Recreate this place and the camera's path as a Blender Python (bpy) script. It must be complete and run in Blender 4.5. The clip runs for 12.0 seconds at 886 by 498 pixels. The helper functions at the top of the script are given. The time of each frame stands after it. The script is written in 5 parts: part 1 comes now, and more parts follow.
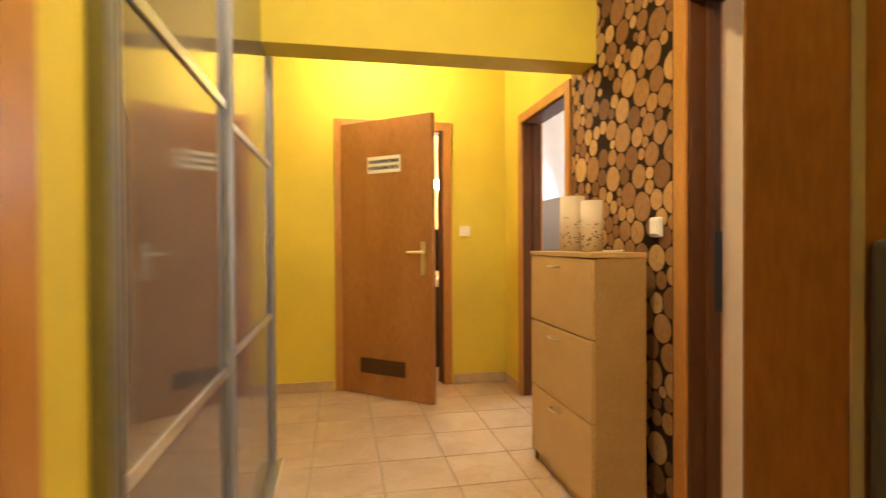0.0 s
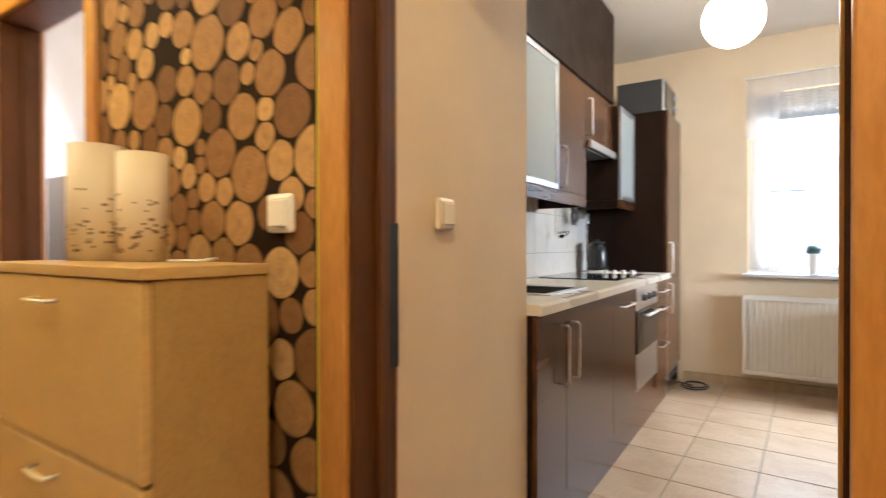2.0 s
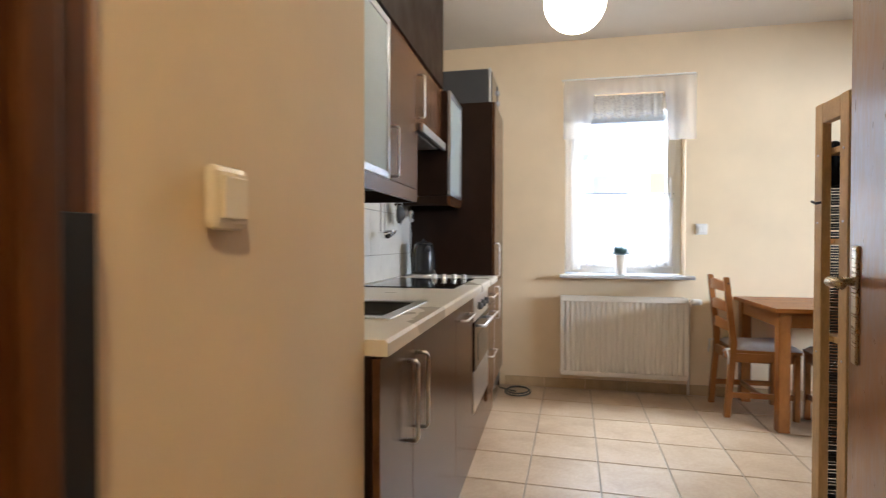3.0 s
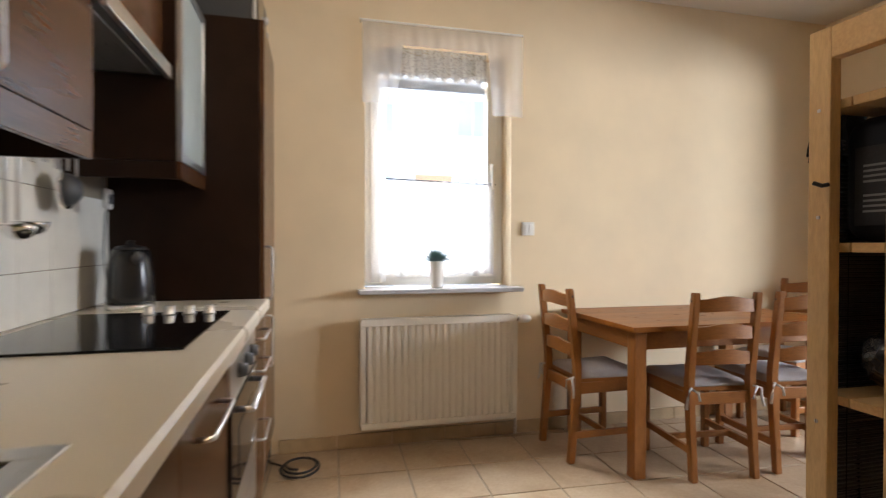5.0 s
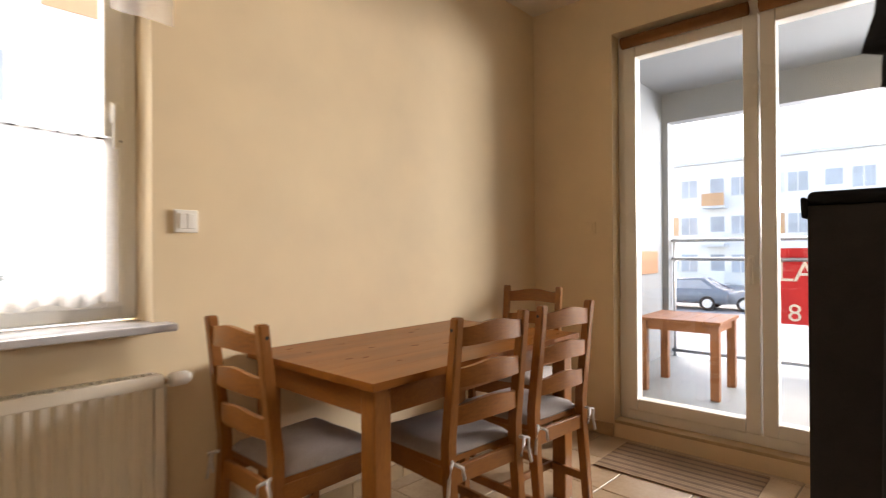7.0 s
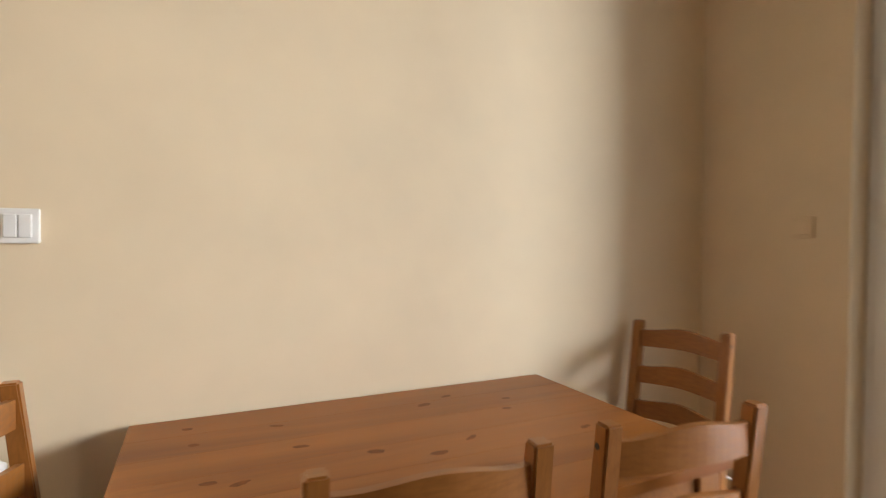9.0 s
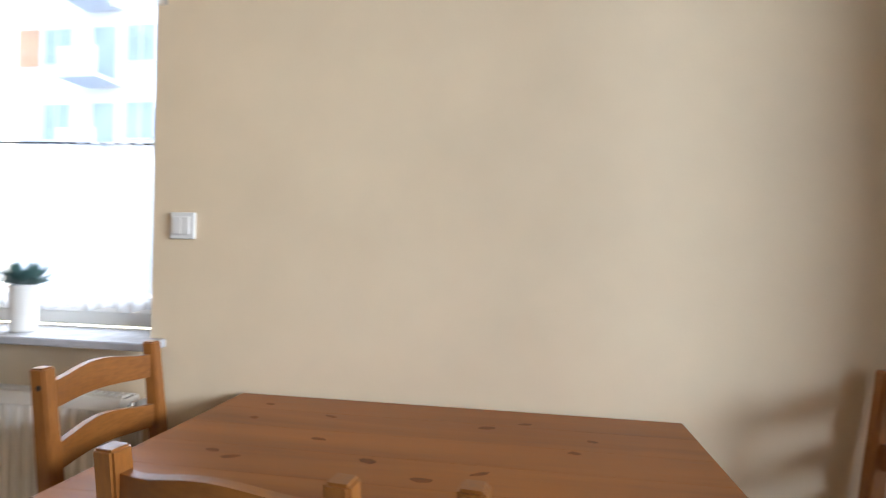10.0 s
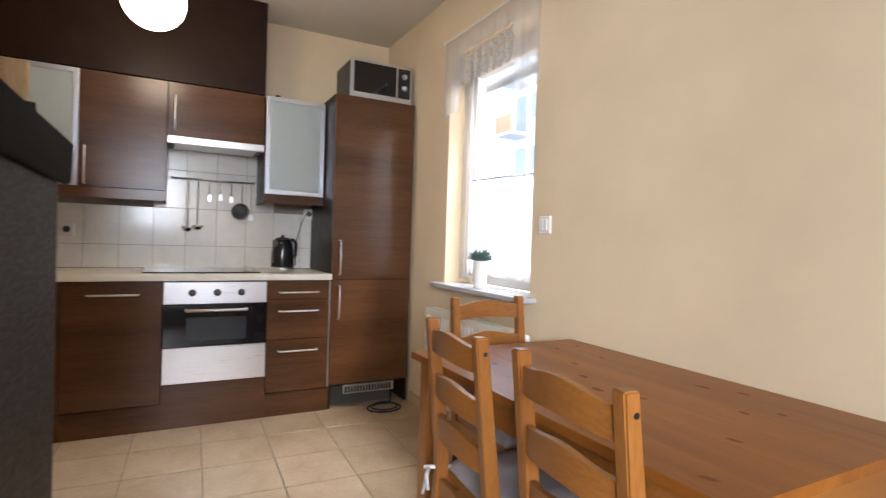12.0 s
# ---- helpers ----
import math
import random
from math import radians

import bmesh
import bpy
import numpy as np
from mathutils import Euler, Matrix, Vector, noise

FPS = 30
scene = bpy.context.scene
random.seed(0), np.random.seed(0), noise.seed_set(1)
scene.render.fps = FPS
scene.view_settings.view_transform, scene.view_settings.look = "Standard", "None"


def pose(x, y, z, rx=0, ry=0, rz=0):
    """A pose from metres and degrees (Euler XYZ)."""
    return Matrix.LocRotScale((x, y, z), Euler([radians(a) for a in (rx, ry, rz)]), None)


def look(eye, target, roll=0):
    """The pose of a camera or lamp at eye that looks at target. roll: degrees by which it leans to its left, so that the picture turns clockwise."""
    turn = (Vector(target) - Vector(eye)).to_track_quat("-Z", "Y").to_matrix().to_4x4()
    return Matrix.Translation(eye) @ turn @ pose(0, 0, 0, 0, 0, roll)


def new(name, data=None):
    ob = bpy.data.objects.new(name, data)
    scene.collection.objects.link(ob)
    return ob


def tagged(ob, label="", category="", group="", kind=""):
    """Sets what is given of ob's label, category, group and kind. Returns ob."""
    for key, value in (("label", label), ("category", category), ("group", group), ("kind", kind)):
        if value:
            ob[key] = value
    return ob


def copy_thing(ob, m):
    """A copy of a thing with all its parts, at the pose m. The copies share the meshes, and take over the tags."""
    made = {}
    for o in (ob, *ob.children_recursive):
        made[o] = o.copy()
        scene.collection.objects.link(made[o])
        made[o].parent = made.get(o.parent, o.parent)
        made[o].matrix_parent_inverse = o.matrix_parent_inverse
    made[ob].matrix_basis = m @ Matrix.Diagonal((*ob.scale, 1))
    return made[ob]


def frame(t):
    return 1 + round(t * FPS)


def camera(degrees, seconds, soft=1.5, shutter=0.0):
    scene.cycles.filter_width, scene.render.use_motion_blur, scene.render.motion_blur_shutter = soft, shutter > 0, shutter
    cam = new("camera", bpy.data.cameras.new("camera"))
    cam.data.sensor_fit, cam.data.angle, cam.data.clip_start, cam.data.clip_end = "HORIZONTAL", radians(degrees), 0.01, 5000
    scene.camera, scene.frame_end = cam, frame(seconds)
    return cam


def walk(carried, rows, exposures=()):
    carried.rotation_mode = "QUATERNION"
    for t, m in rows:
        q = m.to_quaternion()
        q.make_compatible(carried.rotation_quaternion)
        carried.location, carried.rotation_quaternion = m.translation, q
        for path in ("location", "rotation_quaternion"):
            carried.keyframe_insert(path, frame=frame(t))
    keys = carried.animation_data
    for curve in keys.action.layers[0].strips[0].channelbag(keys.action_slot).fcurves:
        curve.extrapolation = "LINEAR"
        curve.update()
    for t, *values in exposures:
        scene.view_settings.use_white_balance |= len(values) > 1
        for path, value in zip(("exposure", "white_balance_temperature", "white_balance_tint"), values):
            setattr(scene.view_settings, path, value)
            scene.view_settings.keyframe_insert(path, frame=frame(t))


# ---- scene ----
cam = camera(80.8, 12.0, soft=1.2, shutter=0.5)
PATH = [
    (0, (-0.089, 0.524, 1.108), (0.295, 2.487, 1.087), -0.3),
    (0.5, (-0.014, 0.816, 1.095), (0.694, 2.686, 1.079), -0.3),
    (1, (0.117, 1.1, 1.087), (1.203, 2.78, 1.081), -0.3),
    (1.5, (0.273, 1.366, 1.083), (1.698, 2.77, 1.081), -0.3),
    (2, (0.449, 1.578, 1.102), (2.126, 2.667, 1.088), -0.1),
    (2.5, (0.676, 1.751, 1.11), (2.536, 2.485, 1.095), -0.1),
    (3, (0.958, 1.881, 1.125), (2.915, 2.294, 1.1), 0.1),
    (3.2, (1.07, 1.914, 1.127), (3.044, 2.232, 1.103), 0.1),
    (4, (1.565, 2.02, 1.133), (3.563, 1.98, 1.112), 0.2),
    (4.8, (2.059, 2.075, 1.135), (4.021, 1.689, 1.118), 0.2),
    (5, (2.174, 2.067, 1.138), (4.114, 1.584, 1.116), 0.1),
    (5.5, (2.454, 1.996, 1.118), (4.316, 1.266, 1.108), -0.1),
    (6, (2.725, 1.872, 1.098), (4.456, 0.861, 1.11), -0.2),
    (6.5, (2.986, 1.732, 1.092), (4.512, 0.44, 1.12), -0.4),
    (6.7, (3.081, 1.664, 1.098), (4.525, 0.281, 1.121), -0.5),
    (7.5, (3.34, 1.335, 1.15), (4.625, -0.18, 1.14), -0.1),
    (8.3, (3.52, 0.929, 1.188), (4.92, -0.49, 1.153), 0.2),
    (8.5, (3.552, 0.798, 1.19), (5.07, -0.497, 1.153), 0.2),
    (9, (3.61, 0.447, 1.205), (5.417, -0.408, 1.163), 0.4),
    (9.5, (3.655, 0.1, 1.198), (5.636, -0.167, 1.158), 0.7),
    (10, (3.676, -0.219, 1.166), (5.648, 0.111, 1.172), 1.1),
    (10.5, (3.659, -0.557, 1.165), (5.433, 0.367, 1.159), 1.1),
    (11, (3.643, -0.8, 1.147), (5.094, 0.577, 1.133), 1.5),
    (11.5, (3.588, -1.004, 1.149), (4.733, 0.636, 1.124), 1.7),
    (12, (3.565, -1.093, 1.136), (4.496, 0.677, 1.107), 1.8),
]
EXPOSURES = [(0.0, 3.36, 6500, 12), (1.0, 3.34, 6250, 10), (2.0, 3.4, 5900, 10), (2.5, 3.12, 5900, 10), (3.2, 2.95, 6000, 10), (5.0, 2.62, 6550, 12), (6.0, 2.52, 6900, 12), (6.7, 2.4, 7800, 15), (8.5, 2.5, 8000, 17), (9.0, 2.6, 6600, 11), (9.5, 2.8, 5400, 10), (10.0, 2.45, 5900, 10), (10.5, 2.25, 6350, 13), (12.0, 2.46, 6450, 14)]
walk(cam, [(t, look(eye, target, roll)) for t, eye, target, roll in PATH], exposures=EXPOSURES)

# ---- world, sun and large lights ----
world = bpy.data.worlds.new("world")
scene.world = world
world.use_nodes = True
wn = world.node_tree.nodes
sky = wn.new("ShaderNodeTexSky")
sky.sky_type = "NISHITA"
sky.sun_disc = False
sky.sun_elevation = radians(38)
sky.sun_rotation = radians(200)
world.node_tree.links.new(sky.outputs[0], wn["Background"].inputs[0])
wn["Background"].inputs[1].default_value = 0.15


def lamp(name, kind, m, energy, colour, **kw):
    data = bpy.data.lights.new(name, kind)
    data.energy, data.color = energy, colour
    for k, v in kw.items():
        if k == "size":
            data.size = v
        elif k == "size_y":
            data.shape = "RECTANGLE"
            data.size_y = v
        elif k == "radius":
            data.shadow_soft_size = v
        elif k == "angle":
            data.angle = v
    ob = new(name, data)
    ob.matrix_world = m
    return ob


lamp("sun", "SUN", look((8, -6, 9), (3, 1, 0)), 1.0, (1.0, 0.95, 0.88), angle=radians(12))
lamp("side_room_daylight", "AREA", look((2.6, 4.9, 1.6), (1.5, 3.9, 1.2)), 9, (0.9, 0.93, 1.0), size=0.9, size_y=1.2)
lamp("window_skylight", "AREA", look((6.15, 1.355, 3.05), (4.3, 1.0, 0.9)), 60, (0.88, 0.94, 1.0), size=1.5, size_y=1.1)
lamp("balcony_skylight", "AREA", look((2.3, -4.75, 1.9), (4.7, 0.2, 1.0)), 92, (0.83, 0.91, 1.0), size=3.0, size_y=1.1)
lamp("hall_bulb", "POINT", Matrix.Translation((0.2, 3.98, 2.5)), 4.4, (1.0, 0.79, 0.5), radius=0.1)
# added fill that brightens the front of the hall and the pier
lamp("hall_front_bulb", "POINT", Matrix.Translation((0.15, 1.45, 2.5)), 7.6, (1.0, 0.78, 0.48), radius=0.1)
lamp("bathroom_bulb", "POINT", Matrix.Translation((0.5, 5.7, 2.2)), 6.0, (1.0, 0.7, 0.38), radius=0.08)


# ---- materials ----
def nodes_of(name):
    m = bpy.data.materials.new(name)
    m.use_nodes = True
    nt = m.node_tree
    return m, nt, nt.nodes["Principled BSDF"]


def mapping(nt, scale, coord="Object"):
    tc = nt.nodes.new("ShaderNodeTexCoord")
    mp = nt.nodes.new("ShaderNodeMapping")
    mp.inputs["Scale"].default_value = scale
    nt.links.new(tc.outputs[coord], mp.inputs[0])
    return mp.outputs[0]


def ramp(nt, fac, *stops):
    r = nt.nodes.new("ShaderNodeValToRGB")
    els = r.color_ramp.elements
    while len(els) < len(stops):
        els.new(0.5)
    for e, (p, c) in zip(els, stops):
        e.position = p
        e.color = (*c, 1)
    nt.links.new(fac, r.inputs[0])
    return r.outputs[0]


def noisy(nt, vec, scale, detail=4, rough=0.55, distortion=0.0):
    n = nt.nodes.new("ShaderNodeTexNoise")
    n.inputs["Scale"].default_value = scale
    n.inputs["Detail"].default_value = detail
    n.inputs["Roughness"].default_value = rough
    n.inputs["Distortion"].default_value = distortion
    nt.links.new(vec, n.inputs["Vector"])
    return n.outputs[0]


def bump(nt, bsdf, height, strength, dist=0.002):
    b = nt.nodes.new("ShaderNodeBump")
    b.inputs["Strength"].default_value = strength
    b.inputs["Distance"].default_value = dist
    nt.links.new(height, b.inputs["Height"])
    nt.links.new(b.outputs[0], bsdf.inputs["Normal"])


def mixc(nt, fac, a, b, mode="MIX"):
    m = nt.nodes.new("ShaderNodeMix")
    m.data_type = "RGBA"
    m.blend_type = mode
    for sock, v in ((m.inputs[0], fac), (m.inputs[6], a), (m.inputs[7], b)):
        if isinstance(v, (int, float)):
            sock.default_value = v
        elif isinstance(v, tuple):
            sock.default_value = (*v, 1)
        else:
            nt.links.new(v, sock)
    return m.outputs[2]


def shade(c, k):
    return tuple(min(1, v * k) for v in c)


def paint(name, c, rough=0.6, var=0.06, scale=3.0, grain=90, strength=0.12, metal=0.0, spec=0.5):
    """Painted or plain surface with cloudy variation and fine grain."""
    m, nt, b = nodes_of(name)
    v = mapping(nt, (1, 1, 1))
    n1 = noisy(nt, v, scale, 3)
    n2 = noisy(nt, v, grain, 2)
    col = ramp(nt, n1, (0.3, shade(c, 1 - var)), (0.7, shade(c, 1 + var)))
    nt.links.new(col, b.inputs["Base Color"])
    nt.links.new(ramp(nt, n1, (0.3, (rough - 0.06,) * 3), (0.7, (min(1, rough + 0.06),) * 3)), b.inputs["Roughness"])
    b.inputs["Metallic"].default_value = metal
    b.inputs["Specular IOR Level"].default_value = spec
    bump(nt, b, n2, strength)
    return m


def wood(name, light, dark, axis="z", rough=0.4, stretch=14.0, scale=5.0, knots=False, fibre=0.35, coat=0.0, coord="Object", spec=0.5, relief=0.12):
    """Wood with grain along one axis: broad bands, fine fibres and, if asked, knots."""
    m, nt, b = nodes_of(name)
    sc = {"x": (1 / stretch * 3, 1, 1), "y": (1, 1 / stretch * 3, 1), "z": (1, 1, 1 / stretch * 3)}[axis]
    v = mapping(nt, sc, coord)
    info = nt.nodes.new("ShaderNodeObjectInfo")
    add = nt.nodes.new("ShaderNodeVectorMath")
    add.operation = "MULTIPLY_ADD"
    nt.links.new(info.outputs["Random"], add.inputs[0])
    add.inputs[1].default_value = (7, 3, 5)
    nt.links.new(v, add.inputs[2])
    v = add.outputs[0]
    broad = noisy(nt, v, scale, 3, 0.5, 0.6)
    fine = noisy(nt, v, scale * 16, 3, 0.6)
    mid = tuple((a + c) / 2 for a, c in zip(light, dark))
    col = ramp(nt, broad, (0.3, dark), (0.5, mid), (0.72, light))
    col = mixc(nt, fibre, col, ramp(nt, fine, (0.35, shade(dark, 0.8)), (0.65, shade(light, 1.05))))
    if knots:
        kv = mapping(nt, {"x": (0.45, 1, 1), "y": (1, 0.45, 1), "z": (1, 1, 0.45)}[axis], coord)
        vor = nt.nodes.new("ShaderNodeTexVoronoi")
        vor.inputs["Scale"].default_value = 6.0
        nt.links.new(kv, vor.inputs["Vector"])
        k = ramp(nt, vor.outputs["Distance"], (0.07, (1, 1, 1)), (0.15, (0, 0, 0)))
        col = mixc(nt, k, col, shade(dark, 0.45))
    nt.links.new(col, b.inputs["Base Color"])
    nt.links.new(ramp(nt, fine, (0.3, (rough - 0.65 * relief,) * 3), (0.7, (rough + 0.8 * relief,) * 3)), b.inputs["Roughness"])
    b.inputs["Coat Weight"].default_value = coat
    b.inputs["Specular IOR Level"].default_value = spec
    b.inputs["Coat Roughness"].default_value = 0.25
    bump(nt, b, fine, relief, 0.001)
    return m


def metal(name, c, rough=0.3, brushed="x"):
    m, nt, b = nodes_of(name)
    sc = {"x": (1, 60, 60), "y": (60, 1, 60), "z": (60, 60, 1)}[brushed]
    n = noisy(nt, mapping(nt, sc), 5.0, 3)
    nt.links.new(ramp(nt, n, (0.3, shade(c, 0.97)), (0.7, shade(c, 1.03))), b.inputs["Base Color"])
    nt.links.new(ramp(nt, n, (0.3, (rough - 0.03,) * 3), (0.7, (rough + 0.04,) * 3)), b.inputs["Roughness"])
    b.inputs["Metallic"].default_value = 1.0
    bump(nt, b, n, 0.05, 0.0005)
    return m


def glass(name, c=(1, 1, 1), rough=0.0, trans=1.0, ior=1.45):
    m, nt, b = nodes_of(name)
    n = noisy(nt, mapping(nt, (1, 1, 1)), 12.0, 2)
    nt.links.new(ramp(nt, n, (0.3, (max(0, rough - 0.03),) * 3), (0.7, (rough + 0.03,) * 3)), b.inputs["Roughness"])
    b.inputs["Base Color"].default_value = (*c, 1)
    b.inputs["Transmission Weight"].default_value = trans
    b.inputs["IOR"].default_value = ior
    return m


def clear_pane(name):
    """Thin window glass: mostly see-through with a faint mirror."""
    m = bpy.data.materials.new(name)
    m.use_nodes = True
    nt = m.node_tree
    nt.nodes.clear()
    out = nt.nodes.new("ShaderNodeOutputMaterial")
    tr = nt.nodes.new("ShaderNodeBsdfTransparent")
    gl = nt.nodes.new("ShaderNodeBsdfGlossy")
    gl.inputs["Roughness"].default_value = 0.02
    mx = nt.nodes.new("ShaderNodeMixShader")
    mx.inputs[0].default_value = 0.05
    nt.links.new(tr.outputs[0], mx.inputs[1])
    nt.links.new(gl.outputs[0], mx.inputs[2])
    nt.links.new(mx.outputs[0], out.inputs[0])
    return m


def sheer(name, c, alpha, weave=420, lace=False):
    """Thin curtain cloth that lets light through."""
    m = bpy.data.materials.new(name)
    m.use_nodes = True
    nt = m.node_tree
    nt.nodes.clear()
    out = nt.nodes.new("ShaderNodeOutputMaterial")
    tr = nt.nodes.new("ShaderNodeBsdfTransparent")
    df = nt.nodes.new("ShaderNodeBsdfDiffuse")
    tl = nt.nodes.new("ShaderNodeBsdfTranslucent")
    df.inputs[0].default_value = (*c, 1)
    tl.inputs[0].default_value = (*c, 1)
    half = nt.nodes.new("ShaderNodeMixShader")
    half.inputs[0].default_value = 0.55
    nt.links.new(df.outputs[0], half.inputs[1])
    nt.links.new(tl.outputs[0], half.inputs[2])
    mx = nt.nodes.new("ShaderNodeMixShader")
    v = mapping(nt, (1, 1, 1))
    if lace:
        vor = nt.nodes.new("ShaderNodeTexVoronoi")
        vor.inputs["Scale"].default_value = 75
        nt.links.new(v, vor.inputs["Vector"])
        fac = ramp(nt, vor.outputs["Distance"], (0.25, (alpha - 0.3,) * 3), (0.5, (min(1, alpha + 0.3),) * 3))
    else:
        fac = ramp(nt, noisy(nt, v, weave, 1), (0.35, (alpha - 0.08,) * 3), (0.65, (alpha + 0.08,) * 3))
    nt.links.new(fac, mx.inputs[0])
    nt.links.new(tr.outputs[0], mx.inputs[1])
    nt.links.new(half.outputs[0], mx.inputs[2])
    nt.links.new(mx.outputs[0], out.inputs[0])
    return m


def glow(name, c, strength):
    m, nt, b = nodes_of(name)
    b.inputs["Base Color"].default_value = (*c, 1)
    b.inputs["Emission Color"].default_value = (*c, 1)
    b.inputs["Emission Strength"].default_value = strength
    b.inputs["Roughness"].default_value = 0.25
    return m


def fabric(name, c, scale=260, var=0.12, rough=0.95):
    m, nt, b = nodes_of(name)
    v = mapping(nt, (1, 1, 1))
    n1, n2 = noisy(nt, v, 9, 3), noisy(nt, v, scale, 2)
    col = ramp(nt, n1, (0.3, shade(c, 1 - var)), (0.7, shade(c, 1 + var)))
    col = mixc(nt, 0.3, col, ramp(nt, n2, (0.35, shade(c, 0.75)), (0.65, shade(c, 1.2))))
    nt.links.new(col, b.inputs["Base Color"])
    b.inputs["Roughness"].default_value = rough
    b.inputs["Specular IOR Level"].default_value = 0.2
    bump(nt, b, n2, 0.4, 0.002)
    return m


YELLOW = paint("yellow_wall_paint", (0.68, 0.56, 0.06), 0.7, 0.05)
CREAM = paint("cream_wall_paint", (0.78, 0.63, 0.43), 0.75, 0.04)
WHITE = paint("white_ceiling_paint", (0.7, 0.65, 0.57), 0.8, 0.03)
COOLWHITE = paint("cool_white_paint", (0.78, 0.78, 0.82), 0.7, 0.04)
PVC = paint("white_window_plastic", (0.8, 0.78, 0.73), 0.32, 0.03, strength=0.03)
ENAMEL = paint("radiator_enamel", (0.8, 0.75, 0.66), 0.35, 0.03, strength=0.04)
PLASTIC = paint("white_switch_plastic", (0.82, 0.8, 0.76), 0.3, 0.03, strength=0.02)
CREAMPL = paint("cream_switch_plastic", (0.8, 0.7, 0.52), 0.3, 0.03, strength=0.02)
DOORWOOD = wood("beech_door_veneer", (0.42, 0.2, 0.07), (0.3, 0.125, 0.035), "z", 0.35, coat=0.2)
FRAMEWOOD = wood("beech_frame_veneer", (0.54, 0.26, 0.065), (0.42, 0.18, 0.038), "z", 0.38, coat=0.2)
ENTRYWOOD = wood("dark_entrance_veneer", (0.34, 0.15, 0.05), (0.23, 0.095, 0.03), "z", 0.42, coat=0.1)
# jamb veneer darkened well below the casings, to hold the doorway's shade
JAMBSHADE = wood("shaded_jamb_veneer", (0.12, 0.042, 0.011), (0.075, 0.025, 0.006), "z", 0.45, coat=0.03, spec=0.3)
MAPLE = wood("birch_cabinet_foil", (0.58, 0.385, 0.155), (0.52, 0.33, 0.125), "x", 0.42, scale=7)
# the same birch foil, darkened for the side turned from the light
MAPLESHADE = wood("birch_foil_shaded", (0.44, 0.28, 0.1), (0.38, 0.235, 0.08), "y", 0.42, scale=7)
WENGE = wood("wenge_kitchen_foil", (0.12, 0.05, 0.02), (0.05, 0.019, 0.0075), "x", 0.25, stretch=36, scale=7, coat=0.03, spec=0.38, fibre=0.2, relief=0.02)
WENGEZ = wood("wenge_kitchen_foil_upright", (0.12, 0.05, 0.02), (0.05, 0.019, 0.0075), "x", 0.22, stretch=36, scale=7, coat=0.0, spec=0.45, fibre=0.2, relief=0.02)
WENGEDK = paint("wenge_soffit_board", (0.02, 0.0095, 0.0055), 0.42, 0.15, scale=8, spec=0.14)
COUNTER = paint("pale_worktop_laminate", (0.74, 0.68, 0.58), 0.3, 0.02, scale=3, strength=0.03)
PINE = wood("antique_pine", (0.35, 0.122, 0.02), (0.185, 0.056, 0.009), "y", 0.34, stretch=34, scale=9, fibre=0.14, coat=0.05, spec=0.22, relief=0.05)
PINEX = wood("antique_pine_apron", (0.36, 0.136, 0.028), (0.23, 0.08, 0.015), "x", 0.38, scale=8, coat=0.2)
PINEZ = wood("antique_pine_upright", (0.36, 0.136, 0.028), (0.23, 0.08, 0.015), "z", 0.36, scale=8, coat=0.2)
RAWPINE = wood("raw_pine", (0.66, 0.45, 0.22), (0.55, 0.34, 0.15), "z", 0.6, scale=8, knots=True)
RAWPINEX = wood("raw_pine_shelf", (0.64, 0.43, 0.21), (0.54, 0.33, 0.14), "y", 0.6, scale=8, knots=True)
STEEL = metal("brushed_steel", (0.78, 0.77, 0.75), 0.3, "x")
STEELZ = metal("brushed_steel_upright", (0.62, 0.6, 0.58), 0.3, "z")
STILE = paint("anodised_stile", (0.3, 0.32, 0.38), 0.4, 0.05, metal=0.5, strength=0.02)
ALU = metal("satin_aluminium", (0.66, 0.68, 0.72), 0.32, "z")
CHROME = metal("chrome", (0.75, 0.75, 0.75), 0.12, "z")
BRASS = metal("warm_nickel", (0.62, 0.52, 0.36), 0.28, "x")
BLACK = paint("black_plastic", (0.014, 0.014, 0.016), 0.35, 0.2, strength=0.03)
BLACKGL = paint("black_glass", (0.008, 0.008, 0.01), 0.06, 0.1, strength=0.0)
DARKGREY = paint("dark_grey_metal", (0.06, 0.062, 0.068), 0.45, 0.1, strength=0.03)
FROST = glass("frosted_glass", (0.72, 0.8, 0.8), 0.45, 0.55)
PANE = clear_pane("window_glass")
SMOKE = paint("smoked_mirror_glass", (0.235, 0.23, 0.25), 0.09, 0.05, strength=0.0, metal=0.55)
CUSHION = fabric("grey_seat_cloth", (0.4, 0.365, 0.355))
CUSHEDGE = fabric("white_cushion_underside", (0.62, 0.6, 0.58))
BLACKCLOTH = fabric("black_cloth", (0.012, 0.012, 0.013), 200, 0.3)
RUBBER = paint("black_rubber", (0.012, 0.012, 0.012), 0.6, 0.2)
JUTE = fabric("rug_weave", (0.34, 0.24, 0.16), 300)
JUTEDK = fabric("rug_weave_dark", (0.2, 0.14, 0.1), 300)
LACE = sheer("lace_valance", (0.5, 0.47, 0.42), 0.66, lace=True)
VALVOILE = sheer("fine_white_voile", (0.85, 0.85, 0.86), 0.42)
VOILE = sheer("white_voile", (0.85, 0.85, 0.86), 0.55)
CERAMIC = paint("white_ceramic", (0.78, 0.75, 0.7), 0.22, 0.03, strength=0.02)
LAMPPAPER = paint("pierced_cream_ceramic", (0.7, 0.6, 0.44), 0.5, 0.05)
LEAF = paint("dusty_blue_green_leaf", (0.06, 0.12, 0.11), 0.6, 0.3, scale=30)
